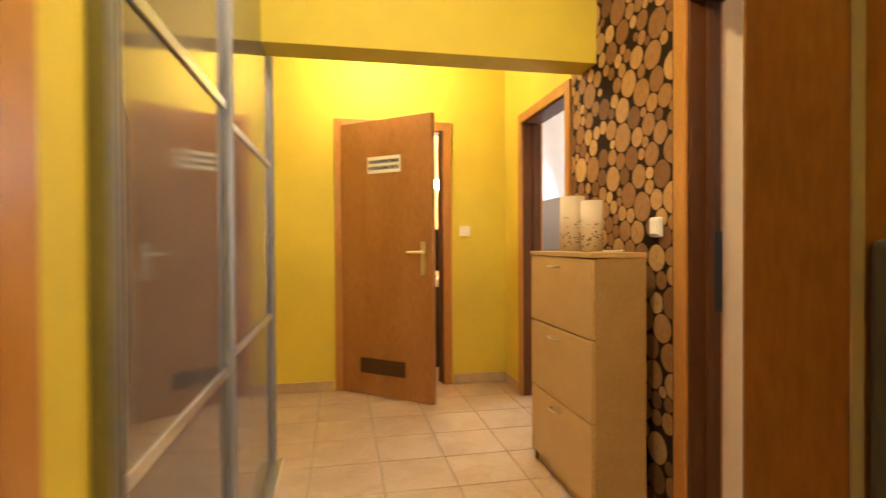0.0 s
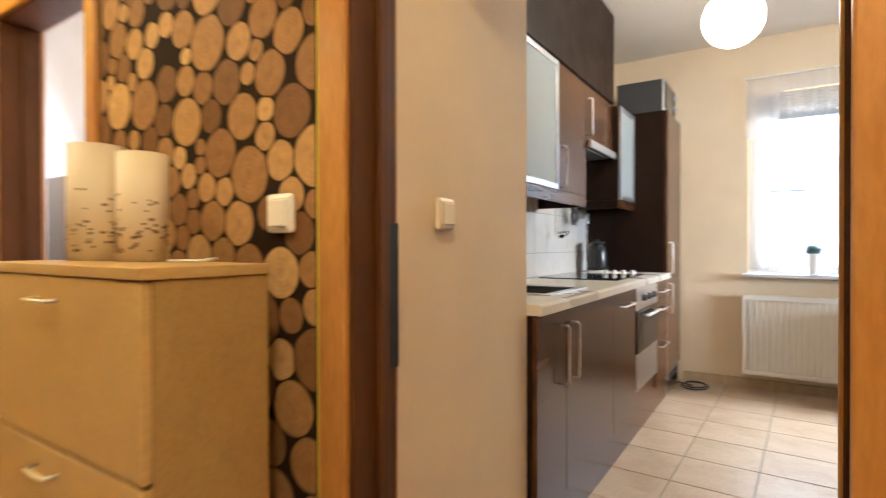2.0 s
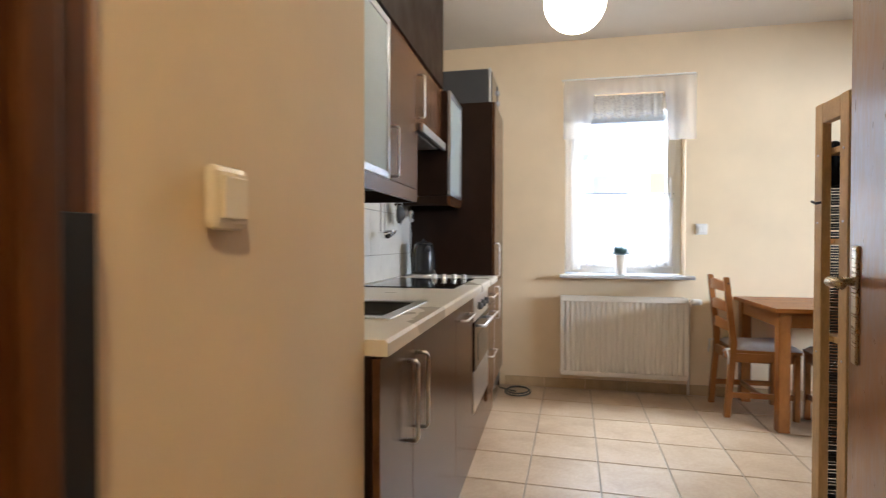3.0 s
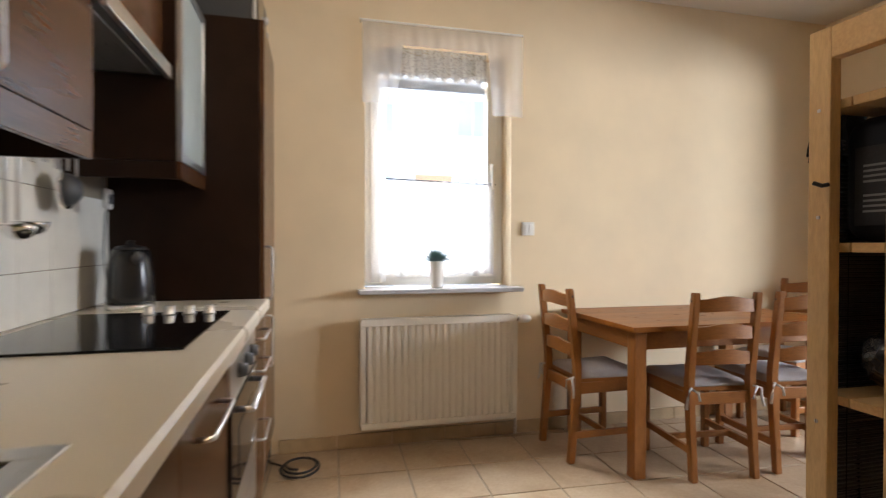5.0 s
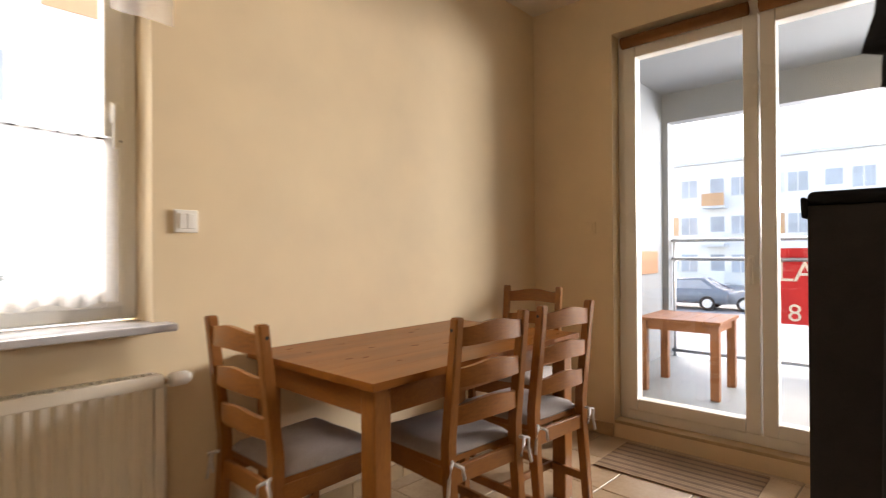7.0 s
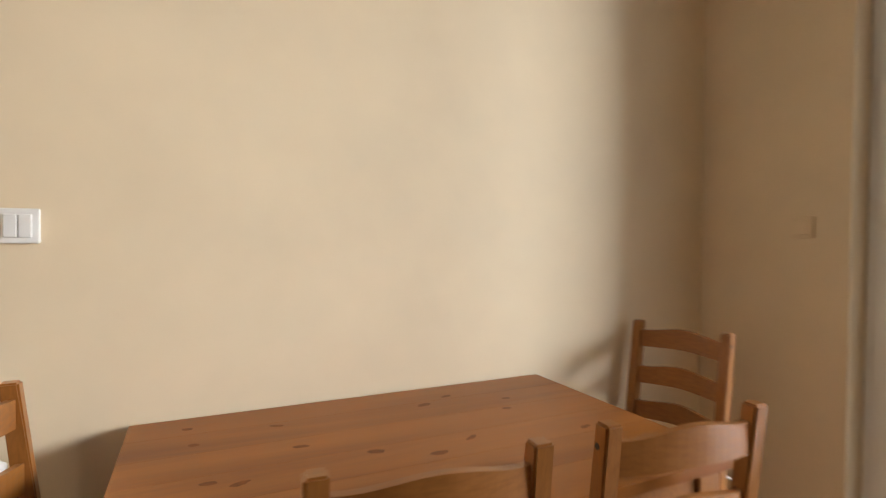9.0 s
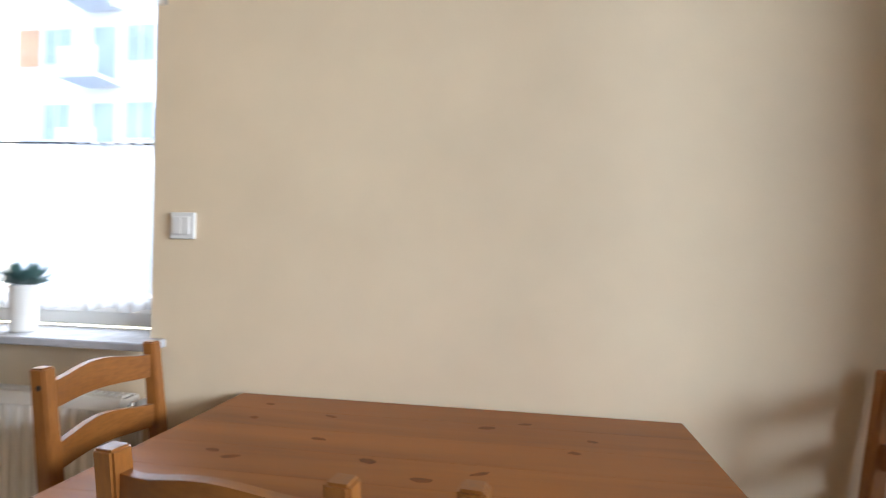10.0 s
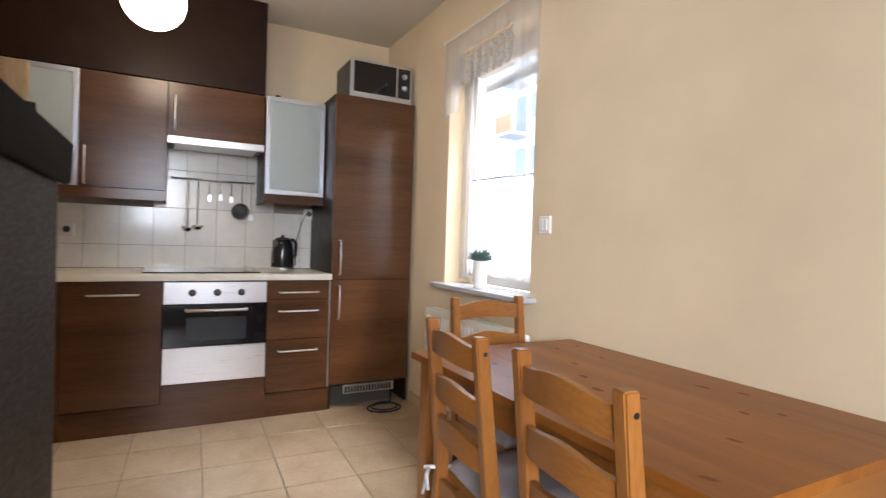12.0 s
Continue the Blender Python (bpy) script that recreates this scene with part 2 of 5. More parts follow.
SPLASH = paint("cream_wall_tile", (0.84, 0.81, 0.74), 0.16, 0.04, scale=14, strength=0.03)
SILLSTONE = paint("grey_sill_stone", (0.5, 0.5, 0.53), 0.2, 0.08, scale=20, strength=0.02)
SEAL = paint("grey_seal_strip", (0.36, 0.33, 0.28), 0.6, 0.05)
GROUT = paint("grey_grout", (0.32, 0.28, 0.22), 0.85, 0.1)
BASETILE = paint("beige_skirting_tile", (0.5, 0.36, 0.21), 0.4, 0.1, scale=12)
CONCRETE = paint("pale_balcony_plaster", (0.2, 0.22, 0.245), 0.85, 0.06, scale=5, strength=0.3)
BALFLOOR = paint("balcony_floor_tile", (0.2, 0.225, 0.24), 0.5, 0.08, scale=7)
REDCLOTH = fabric("red_banner_cloth", (0.62, 0.05, 0.06), 200)
GREYRAIL = metal("galvanised_rail", (0.45, 0.47, 0.5), 0.4, "x")


def tile_material():
    m, nt, b = nodes_of("beige_floor_tile")
    v = mapping(nt, (1, 1, 1))
    info = nt.nodes.new("ShaderNodeObjectInfo")
    add = nt.nodes.new("ShaderNodeVectorMath")
    add.operation = "MULTIPLY_ADD"
    nt.links.new(info.outputs["Random"], add.inputs[0])
    add.inputs[1].default_value = (9, 5, 2)
    nt.links.new(v, add.inputs[2])
    n1 = noisy(nt, add.outputs[0], 4.5, 5, 0.6, 0.5)
    n2 = noisy(nt, add.outputs[0], 60, 3)
    col = ramp(nt, n1, (0.3, (0.4, 0.27, 0.155)), (0.5, (0.5, 0.365, 0.235)), (0.7, (0.58, 0.45, 0.31)))
    col = mixc(nt, 0.15, col, ramp(nt, n2, (0.35, (0.4, 0.28, 0.17)), (0.65, (0.68, 0.56, 0.42))))
    hue = ramp(nt, info.outputs["Random"], (0, (0.92, 0.91, 0.9)), (1, (1, 1, 1)))
    nt.links.new(mixc(nt, 1.0, col, hue, "MULTIPLY"), b.inputs["Base Color"])
    nt.links.new(ramp(nt, n1, (0.3, (0.3,) * 3), (0.7, (0.42,) * 3)), b.inputs["Roughness"])
    bump(nt, b, n2, 0.1, 0.001)
    return m


TILE = tile_material()


# ---- mesh helpers ----
def box(bm, x0, x1, y0, y1, z0, z1, bevel=0.0, segs=2):
    """Adds one box, with rounded edges if bevel is given."""
    vs = [bm.verts.new((x, y, z)) for x in (x0, x1) for y in (y0, y1) for z in (z0, z1)]
    fs = [bm.faces.new([vs[i] for i in q]) for q in ((0, 1, 3, 2), (4, 6, 7, 5), (0, 4, 5, 1), (2, 3, 7, 6), (0, 2, 6, 4), (1, 5, 7, 3))]
    if bevel:
        es = {e for f in fs for e in f.edges}
        bmesh.ops.bevel(bm, geom=list(es), offset=bevel, segments=segs, affect="EDGES", profile=0.5)
    return bm


def part(name, bm, material, parent=None, label="", smooth=False):
    """Links a bmesh as one mesh object, under a thing or a part if given."""
    bmesh.ops.recalc_face_normals(bm, faces=bm.faces[:])
    me = bpy.data.meshes.new(name)
    bm.to_mesh(me)
    bm.free()
    me.materials.append(material)
    if smooth:
        me.polygons.foreach_set("use_smooth", [True] * len(me.polygons))
    ob = new(name, me)
    if parent is not None:
        ob.parent = parent
    if label:
        ob["label"] = label
    return ob


def block(name, dims, material, parent=None, bevel=0.0, label=""):
    return part(name, box(bmesh.new(), *dims, bevel), material, parent, label)


def thing(name, label, category, group="", m=None):
    ob = new(name)
    ob.empty_display_size = 0.1
    if m is not None:
        ob.matrix_world = m
    return tagged(ob, label, category, group)


def structure(name, bm, material, label=""):
    return tagged(part(name, bm, material), label, "", "", "structure")


def tube(bm, pts, r, sides=10, caps=True):
    """A round bar along a line of points."""
    rings = []
    n = len(pts)
    P = [Vector(p) for p in pts]
    for i, p in enumerate(P):
        d = (P[min(i + 1, n - 1)] - P[max(i - 1, 0)]).normalized()
        up = Vector((0, 0, 1)) if abs(d.z) < 0.9 else Vector((1, 0, 0))
        a = d.cross(up).normalized()
        b = d.cross(a)
        rr = r[i] if isinstance(r, (list, tuple)) else r
        rings.append([bm.verts.new(p + a * rr * math.cos(2 * math.pi * k / sides) + b * rr * math.sin(2 * math.pi * k / sides)) for k in range(sides)])
    for r0, r1 in zip(rings, rings[1:]):
        for k in range(sides):
            bm.faces.new((r0[k], r0[(k + 1) % sides], r1[(k + 1) % sides], r1[k]))
    if caps:
        bm.faces.new(rings[0][::-1])
        bm.faces.new(rings[-1])
    return bm


def lathe(bm, profile, x=0, y=0, z=0, sides=32):
    """A turned body from (radius, height) pairs."""
    rings = []
    for r, h in profile:
        rings.append([bm.verts.new((x + r * math.cos(2 * math.pi * k / sides), y + r * math.sin(2 * math.pi * k / sides), z + h)) for k in range(sides)])
    for r0, r1 in zip(rings, rings[1:]):
        for k in range(sides):
            bm.faces.new((r0[k], r0[(k + 1) % sides], r1[(k + 1) % sides], r1[k]))
    bm.faces.new(rings[0][::-1])
    bm.faces.new(rings[-1])
    return bm


def slab(bm, outline, axis, a, b):
    """Extrudes a 2D outline from a to b along an axis ('x': outline is y,z; 'y': x,z; 'z': x,y)."""
    def at(p, v):
        return {"x": (v, p[0], p[1]), "y": (p[0], v, p[1]), "z": (p[0], p[1], v)}[axis]
    lo = [bm.verts.new(at(p, a)) for p in outline]
    hi = [bm.verts.new(at(p, b)) for p in outline]
    bm.faces.new(lo)
    bm.faces.new(hi[::-1])
    n = len(outline)
    for i in range(n):
        bm.faces.new((lo[i], hi[i], hi[(i + 1) % n], lo[(i + 1) % n]))
    return bm


def placed(ob, m):
    ob.matrix_world = m
    return ob

# ---- structure: floors, walls, ceilings ----
H = 2.68
XE, YS, YN = 5.10, -1.44, 2.87
floor = structure("floor", box(bmesh.new(), -1.2, 5.45, -1.74, 6.9, -0.25, -0.006), GROUT, "beige ceramic tile floor with grey grout joints")
structure("ceiling_kitchen", box(bmesh.new(), 1.21, 5.45, -1.74, 2.99, H, H + 0.2), WHITE)
structure("ceiling_hall", box(bmesh.new(), -1.2, 1.21, -1.0, 4.68, H, H + 0.2), WHITE)
structure("ceiling_side_room", box(bmesh.new(), 1.34, 3.4, 2.99, 5.6, H, H + 0.2), WHITE)
structure("ceiling_bathroom", box(bmesh.new(), -1.2, 1.34, 4.68, 6.9, 2.4, 2.6), WHITE)

# the wall between hall and kitchen, in two skins of paint
bm = bmesh.new()
for y0, y1, z0, z1 in ((-1.0, 1.47, 0, H), (1.47, 2.32, 2.06, H), (2.32, 3.36, 0, H), (3.36, 4.13, 2.0, H), (4.13, 4.68, 0, H)):
    box(bm, 1.21, 1.275, y0, y1, z0, z1)
structure("wall_hall_east", bm, YELLOW, "yellow painted hall wall")
bm = bmesh.new()
for y0, y1, z0, z1 in ((-1.74, 1.47, 0, H), (1.47, 2.32, 2.06, H), (2.32, 3.36, 0, H), (3.36, 4.13, 2.0, H), (4.13, 5.6, 0, H)):
    box(bm, 1.276, 1.34, y0, y1, z0, z1)
structure("wall_kitchen_west", bm, CREAM, "cream painted kitchen wall")
structure("wall_pier", box(bmesh.new(), 1.341, 2.095, 2.305, 2.99, 0, H, 0.004), CREAM, "cream painted wall pier beside the doorway")
structure("wall_kitchen_north", box(bmesh.new(), 2.0955, 5.45, YN, 2.99, 0, H), CREAM)
bm = bmesh.new()
for y0, y1, z0, z1 in ((-1.74, 0.92, 0, H), (0.92, 1.79, 0, 0.86), (0.92, 1.79, 2.26, H), (1.79, YN, 0, H)):
    box(bm, XE, 5.42, y0, y1, z0, z1)
structure("wall_kitchen_east", bm, CREAM, "cream painted kitchen wall with the window")
BX0, BX1, BZ = 3.06, 4.555, 2.41
bm = bmesh.new()
for x0, x1, z0, z1 in ((1.34, BX0, 0, H), (BX0, BX1, BZ, H), (BX1, XE, 0, H), (BX0, BX1, -0.2, 0.08)):
    box(bm, x0, x1, -1.76, YS, z0, z1)
structure("wall_kitchen_south", bm, CREAM, "cream painted kitchen wall with the balcony door")

bm = bmesh.new()
for x0, x1, z0, z1 in ((-1.2, -0.08, 0, H), (-0.08, 0.71, 2.0, H), (0.71, 1.21, 0, H)):
    box(bm, x0, x1, 4.545, 4.61, z0, z1)
structure("wall_hall_north", bm, YELLOW, "yellow painted hall end wall")
structure("wall_hall_west", box(bmesh.new(), -1.2, -1.06, -1.0, 4.544, 0, H), YELLOW)
bm = bmesh.new()
box(bm, -1.06, -0.42, 1.08, 1.295, 0, H)
box(bm, -1.06, -0.42, -1.0, 0.2, 0, H)
box(bm, -1.06, -0.42, 0.2, 1.08, 2.06, H)
structure("wall_hall_west_front", bm, YELLOW, "yellow painted wall beside the wardrobe")
structure("wall_hall_south", box(bmesh.new(), -1.06, 1.21, -1.0, -0.88, 0, H), YELLOW)
structure("ceiling_beam", box(bmesh.new(), -1.05, 1.209, 3.01, 3.2, 2.03, H - 0.001, 0.003), YELLOW, "low yellow painted beam across the hall")
# bathroom and side room shells
bm = bmesh.new()
box(bm, -1.2, -0.08, 4.611, 4.68, 0, 2.4)
box(bm, -0.08, 0.71, 4.611, 4.68, 2.0, 2.4)
box(bm, 0.71, 1.275, 4.611, 4.68, 0, 2.4)
box(bm, -1.2, 1.275, 6.4, 6.5, 0, 2.4)
box(bm, -1.2, -1.1, 4.68, 6.4, 0, 2.4)
box(bm, 1.2, 1.275, 4.68, 6.4, 0, 2.4)
structure("wall_bathroom", bm, CREAM)
bm = bmesh.new()
box(bm, 1.341, 3.4, 5.45, 5.6, 0, H)
box(bm, 3.0, 3.1, 2.991, 5.45, 0, H)
structure("wall_side_room", bm, COOLWHITE)

# skirting tiles
def skirting(name, segs, h=0.075, t=0.012):
    base = thing(name, "", "")
    tagged(base, "beige ceramic skirting tiles along the wall", "", "", "structure")
    for (x0, y0), (x1, y1), nx, ny in segs:
        length = math.hypot(x1 - x0, y1 - y0)
        n = max(1, round(length / 0.32))
        for i in range(n):
            a, b = (i / n, (i + 1) / n)
            xa, xb = x0 + (x1 - x0) * a, x0 + (x1 - x0) * b
            ya, yb = y0 + (y1 - y0) * a, y0 + (y1 - y0) * b
            g = 0.0015
            if nx:
                lo, hi = sorted((xa, xa + nx * t))
                part("skirting_tile", box(bmesh.new(), lo, hi, min(ya, yb) + g, max(ya, yb) - g, 0, h, 0.002, 1), BASETILE, base)
            else:
                lo, hi = sorted((ya, ya + ny * t))
                part("skirting_tile", box(bmesh.new(), min(xa, xb) + g, max(xa, xb) - g, lo, hi, 0, h, 0.002, 1), BASETILE, base)


skirting("baseboard_kitchen", [((XE, YS), (XE, 2.25), -1, 0), ((BX1, YS), (XE - 0.013, YS), 0, 1), ((1.34, YS), (BX0, YS), 0, 1), ((1.34, YS + 0.013), (1.34, 1.40), 1, 0)])
skirting("baseboard_hall", [((-1.05, 4.545), (-0.15, 4.545), 0, -1), ((0.785, 4.545), (1.21, 4.545), 0, -1), ((1.21, 4.2), (1.21, 4.53), -1, 0), ((1.21, -0.8), (1.21, 1.44), -1, 0)])


# ---- doors ----
def door_frame(name, axis, a0, a1, front, back, top, label, cw=0.075, near=None, hall_mat=FRAMEWOOD, jamb_mat=JAMBSHADE):
    """Casing and lining round an opening from a0 to a1 along axis 'x' or 'y'; front and back are the wall's faces."""
    t = tagged(thing(name, "", ""), label, "", "", "structure")
    lining = 0.02
    out0, in0 = near or (cw, 0.008)

    def put(nm, p0, p1, q0, q1, z0, z1, mat):
        dims = (p0, p1, q0, q1, z0, z1) if axis == "x" else (q0, q1, p0, p1, z0, z1)
        return block(nm, dims, mat, t, 0.004)
    lo, hi = min(front, back), max(front, back)
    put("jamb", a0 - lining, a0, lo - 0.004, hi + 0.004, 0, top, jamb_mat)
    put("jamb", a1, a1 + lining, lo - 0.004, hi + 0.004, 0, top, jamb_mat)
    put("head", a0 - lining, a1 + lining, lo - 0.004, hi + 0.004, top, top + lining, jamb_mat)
    for f, d in ((front, -1 if front < back else 1), (back, 1 if front < back else -1)):
        q0, q1 = sorted((f + d * 0.003, f + d * 0.019))
        put("casing", a0 - out0, a0 - in0, q0, q1, 0, top + cw, hall_mat)
        put("casing", a1 + 0.008, a1 + cw, q0, q1, 0, top + cw, hall_mat)
        put("casing", a0 - in0, a1 + 0.008, q0, q1, top + 0.008, top + cw, hall_mat)
    # rebate stop
    mid = (lo + hi) / 2
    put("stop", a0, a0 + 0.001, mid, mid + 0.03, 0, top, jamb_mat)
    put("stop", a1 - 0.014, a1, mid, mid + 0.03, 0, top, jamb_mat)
    return t


def lever(parent, x, y, z, d, side, mat=STEEL, plate=True):
    """A lever handle on a face whose outward normal is y*d; the lever points along x*side (leaf-local)."""
    if plate:
        p = part("handle_plate", box(bmesh.new(), x - 0.018, x + 0.018, min(y, y + d * 0.006), max(y, y + d * 0.006), z - 0.16, z + 0.07, 0.0025), mat, parent, "brushed steel handle plate")
    bm = tube(bmesh.new(), [(x, y, z), (x, y + d * 0.035, z), (x + side * 0.012, y + d * 0.045, z), (x + side * 0.11, y + d * 0.045, z)], [0.009, 0.009, 0.01, 0.008], 12)
    part("handle", bm, mat, parent, "brushed steel lever handle", True)


def door_leaf(name, width, height, m, label, mat=DOORWOOD):
    t = thing(name, label, "door", "", m)
    tagged(t, "", "", "", "structure")
    block("leaf", (0, width, -0.02, 0.02, 0.008, height), mat, t, 0.003)
    return t


frame_k = door_frame("door_frame_kitchen", "y", 1.505, 2.28, 1.21, 1.34, 2.02, "beech veneer door frame of the kitchen doorway", 0.08, (0.062, -0.006))
frame_d2 = door_frame("door_frame_side_room", "y", 3.38, 4.11, 1.21, 1.34, 1.97, "beech veneer door frame of the side room")
frame_wc = door_frame("door_frame_bathroom", "x", -0.06, 0.69, 4.545, 4.68, 1.98, "beech veneer door frame of the bathroom")
strike = part("strike_plate", box(bmesh.new(), 1.308, 1.342, 2.2725, 2.2795, 0.84, 1.15, 0.001), BLACK, frame_k, "dark metal strike plate")

# kitchen door, open into the kitchen
kd = door_leaf("door_kitchen", 0.83, 2.0, pose(1.365, 1.487, 0, 0, 0, -15.3), "brown beech veneer kitchen door standing open")
lever(kd, 0.765, 0.02, 1.05, 1, -1, BRASS)
lever(kd, 0.765, -0.02, 1.05, -1, -1, BRASS)
block("leaf_edge", (0.8302, 0.8325, -0.019, 0.019, 0.01, 1.998), PVC, kd, 0.0, "pale edge band")
# bathroom door, ajar towards the hall
ang = math.degrees(math.atan2(4.02 - 4.53, 0.54 + 0.07))
wd = door_leaf("door_bathroom", 0.785, 2.0, pose(-0.07, 4.525, 0, 0, 0, ang), "brown beech veneer bathroom door standing ajar with a paper sign and a vent grille")
lever(wd, 0.715, -0.02, 1.05, -1, -1)
VENTB = paint("brown_vent_plastic", (0.085, 0.035, 0.013), 0.5, 0.1)
vent = block("vent_grille", (0.17, 0.56, -0.0235, -0.0205, 0.165, 0.275), VENTB, wd, 0.0, "brown plastic vent grille")
for i in range(7):
    block("slat", (0.178, 0.552, -0.0265, -0.0237, 0.172 + i * 0.014, 0.180 + i * 0.014), VENTB, vent, 0.001)
sign = block("sign", (0.245, 0.53, -0.0235, -0.0205, 1.615, 1.735), PLASTIC, wd, 0.001, "white paper sign with two lines of bold black print")
INK = paint("black_ink", (0.02, 0.02, 0.02), 0.7, 0.1)
for row, (z, xs) in enumerate(((1.685, (0.26, 0.515)), (1.64, (0.26, 0.515)))):
    x = xs[0]
    random.seed(3 + row)
    while x < xs[1]:
        w = min(random.uniform(0.008, 0.013), xs[1] - x)
        block("print", (x, x + w, -0.0242, -0.0236, z, z + random.choice((0.024, 0.026, 0.026))), INK, sign)
        x += w + random.choice((0.003, 0.004, 0.004, 0.004))

# the entrance-side door, standing open across the hall's corner
ed = door_leaf("door_entrance", 0.90, 2.02, pose(1.10, 0.52, 0, 0, 0, math.degrees(math.atan2(1.088 - 0.52, 0.402 - 1.10))), "brown wood veneer entrance door standing open with a dark lock case", ENTRYWOOD)
block("edge_seal", (0.785, 0.797, 0.0205, 0.028, 0.01, 2.0), SEAL, ed, 0.001, "pale sealing strip")
lk = block("lock_case", (0.708, 0.78, 0.0205, 0.045, 0.79, 1.11), DARKGREY, ed, 0.008, "dark metal lock case")
block("knob_plate", (0.726, 0.762, 0.0452, 0.052, 0.82, 0.93), BLACK, lk, 0.003)
block("cylinder_plate", (0.726, 0.762, 0.0452, 0.052, 0.97, 1.08), BLACK, lk, 0.003)
frame_west = tagged(thing("door_frame_west", "", ""), "beech veneer door frame and shut door beside the wardrobe", "", "", "structure")
block("casing", (-0.417, -0.40, 1.07, 1.145, 0, 2.1), FRAMEWOOD, frame_west, 0.004)
block("casing", (-0.417, -0.40, 0.13, 0.21, 0, 2.1), FRAMEWOOD, frame_west, 0.004)
block("leaf", (-0.50, -0.46, 0.202, 1.078, 0.006, 2.058), DOORWOOD, frame_west, 0.003)


# ---- window ----
def window():
    t = tagged(thing("window_1", "", ""), "white plastic casement window above the radiator", "", "", "structure")
    y0, y1, z0, z1, xf, xb = 0.92, 1.79, 0.886, 2.26, 5.25, 5.32
    f = 0.055
    bm = bmesh.new()
    for d in ((xf, xb, y0, y0 + f, z0, z1), (xf, xb, y1 - f, y1, z0, z1), (xf, xb, y0 + f, y1 - f, z0, z0 + f), (xf, xb, y0 + f, y1 - f, z1 - f, z1)):
        box(bm, *d, 0.006)
    fr = part("window_frame", bm, PVC, t)
    s = 0.06
    a0, a1, b0, b1 = y0 + f - 0.01, y1 - f + 0.01, z0 + f - 0.01, z1 - f + 0.01
    bm = bmesh.new()
    for d in ((xf - 0.018, xf + 0.045, a0, a0 + s, b0, b1), (xf - 0.018, xf + 0.045, a1 - s, a1, b0, b1), (xf - 0.018, xf + 0.045, a0 + s, a1 - s, b0, b0 + s), (xf - 0.018, xf + 0.045, a0 + s, a1 - s, b1 - s, b1)):
        box(bm, *d, 0.006)
    sash = part("sash", bm, PVC, t)
    pane = block("pane", (xf + 0.012, xf + 0.016, a0 + s, a1 - s, b0 + s, b1 - s), PANE, t)
    pane.visible_shadow = False
    h = part("handle", box(bmesh.new(), xf - 0.035, xf - 0.0185, a0 + 0.018, a0 + 0.042, 1.56, 1.63, 0.004), PVC, t)
    block("grip", (xf - 0.05, xf - 0.0355, a0 + 0.02, a0 + 0.04, 1.47, 1.62), PVC, h, 0.005)
    # grey strip outside the pane, added for the shade on the top frame
    block("shutter_slats", (5.33, 5.345, y0 + 0.04, y1 - 0.04, 2.085, 2.16), GREYRAIL, t, 0.002)
    return t


window()
structure("window_sill", box(bmesh.new(), 5.015, 5.25, 0.868, 1.83, 0.856, 0.882, 0.006), SILLSTONE, "grey polished stone window sill")


def curtains():
    rod = thing("curtain_rod", "thin white curtain rod on small hooks above the window", "curtain rod")
    part("rod", tube(bmesh.new(), [(5.06, 0.865, 2.365), (5.06, 1.82, 2.365)], 0.006, 10), PVC, rod)
    for y in (0.875, 1.81):
        part("bracket", tube(bmesh.new(), [(5.1, y, 2.365), (5.055, y, 2.365)], 0.005, 8), PVC, rod)

    def cloth(bm, y0, y1, top, bottom, x, amp, waves, seed, ny=70, nz=16):
        rnd = random.Random(seed)
        ph = [rnd.uniform(0, 6) for _ in range(4)]
        grid = []
        for i in range(ny + 1):
            u = i / ny
            y = y0 + (y1 - y0) * u
            zb = bottom(u)
            col = []
            for j in range(nz + 1):
                v = j / nz
                z = top + (zb - top) * v
                a = amp * (0.35 + 0.65 * v)
                dx = a * (math.sin(u * waves * 6.28 + ph[0]) + 0.45 * math.sin(u * waves * 13.1 + ph[1] + v)) + 0.25 * amp * math.sin(v * 4 + u * 9 + ph[2])
                col.append(bm.verts.new((x + dx, y, z)))
            grid.append(col)
        for a, b in zip(grid, grid[1:]):
            for j in range(nz):
                bm.faces.new((a[j], b[j], b[j + 1], a[j + 1]))
        return bm
    val = thing("lace_valance", "white sheer lace valance with a patterned band over the window", "curtain")
    part("sheer_cloth", cloth(bmesh.new(), 0.86, 1.805, 2.37, lambda u: 2.245 - (0.36 * min(1, (0.23 - u) / 0.03) if u < 0.23 else 0.33 * min(1, (u - 0.76) / 0.04) if u > 0.76 else 0), 5.065, 0.0035, 7, 1, 120), VALVOILE, val, "plain white voile", True)
    part("lace_band", cloth(bmesh.new(), 1.085, 1.72, 2.235, lambda u: 2.07 + 0.01 * math.sin(u * 60), 5.075, 0.006, 8, 2, 90, 8), LACE, val, "open lace band", True)
    side = thing("side_sheer", "narrow white voile panel hanging beside the pane", "curtain")
    part("sheer_cloth", cloth(bmesh.new(), 1.66, 1.785, 2.25, lambda u: 0.91, 5.2, 0.006, 2.5, 5, 20, 20), VOILE, side, "", True)
    cafe = thing("cafe_curtain", "white voile cafe curtain over the lower half of the window", "curtain")
    part("thin_rod", tube(bmesh.new(), [(5.222, 0.975, 1.50), (5.222, 1.735, 1.52)], 0.004, 8), DARKGREY, cafe, "thin grey wire rod")
    part("sheer_cloth", cloth(bmesh.new(), 0.985, 1.73, 1.51, lambda u: 0.945 + 0.008 * math.sin(u * 30), 5.218, 0.007, 13, 4), VOILE, cafe, "", True)


curtains()


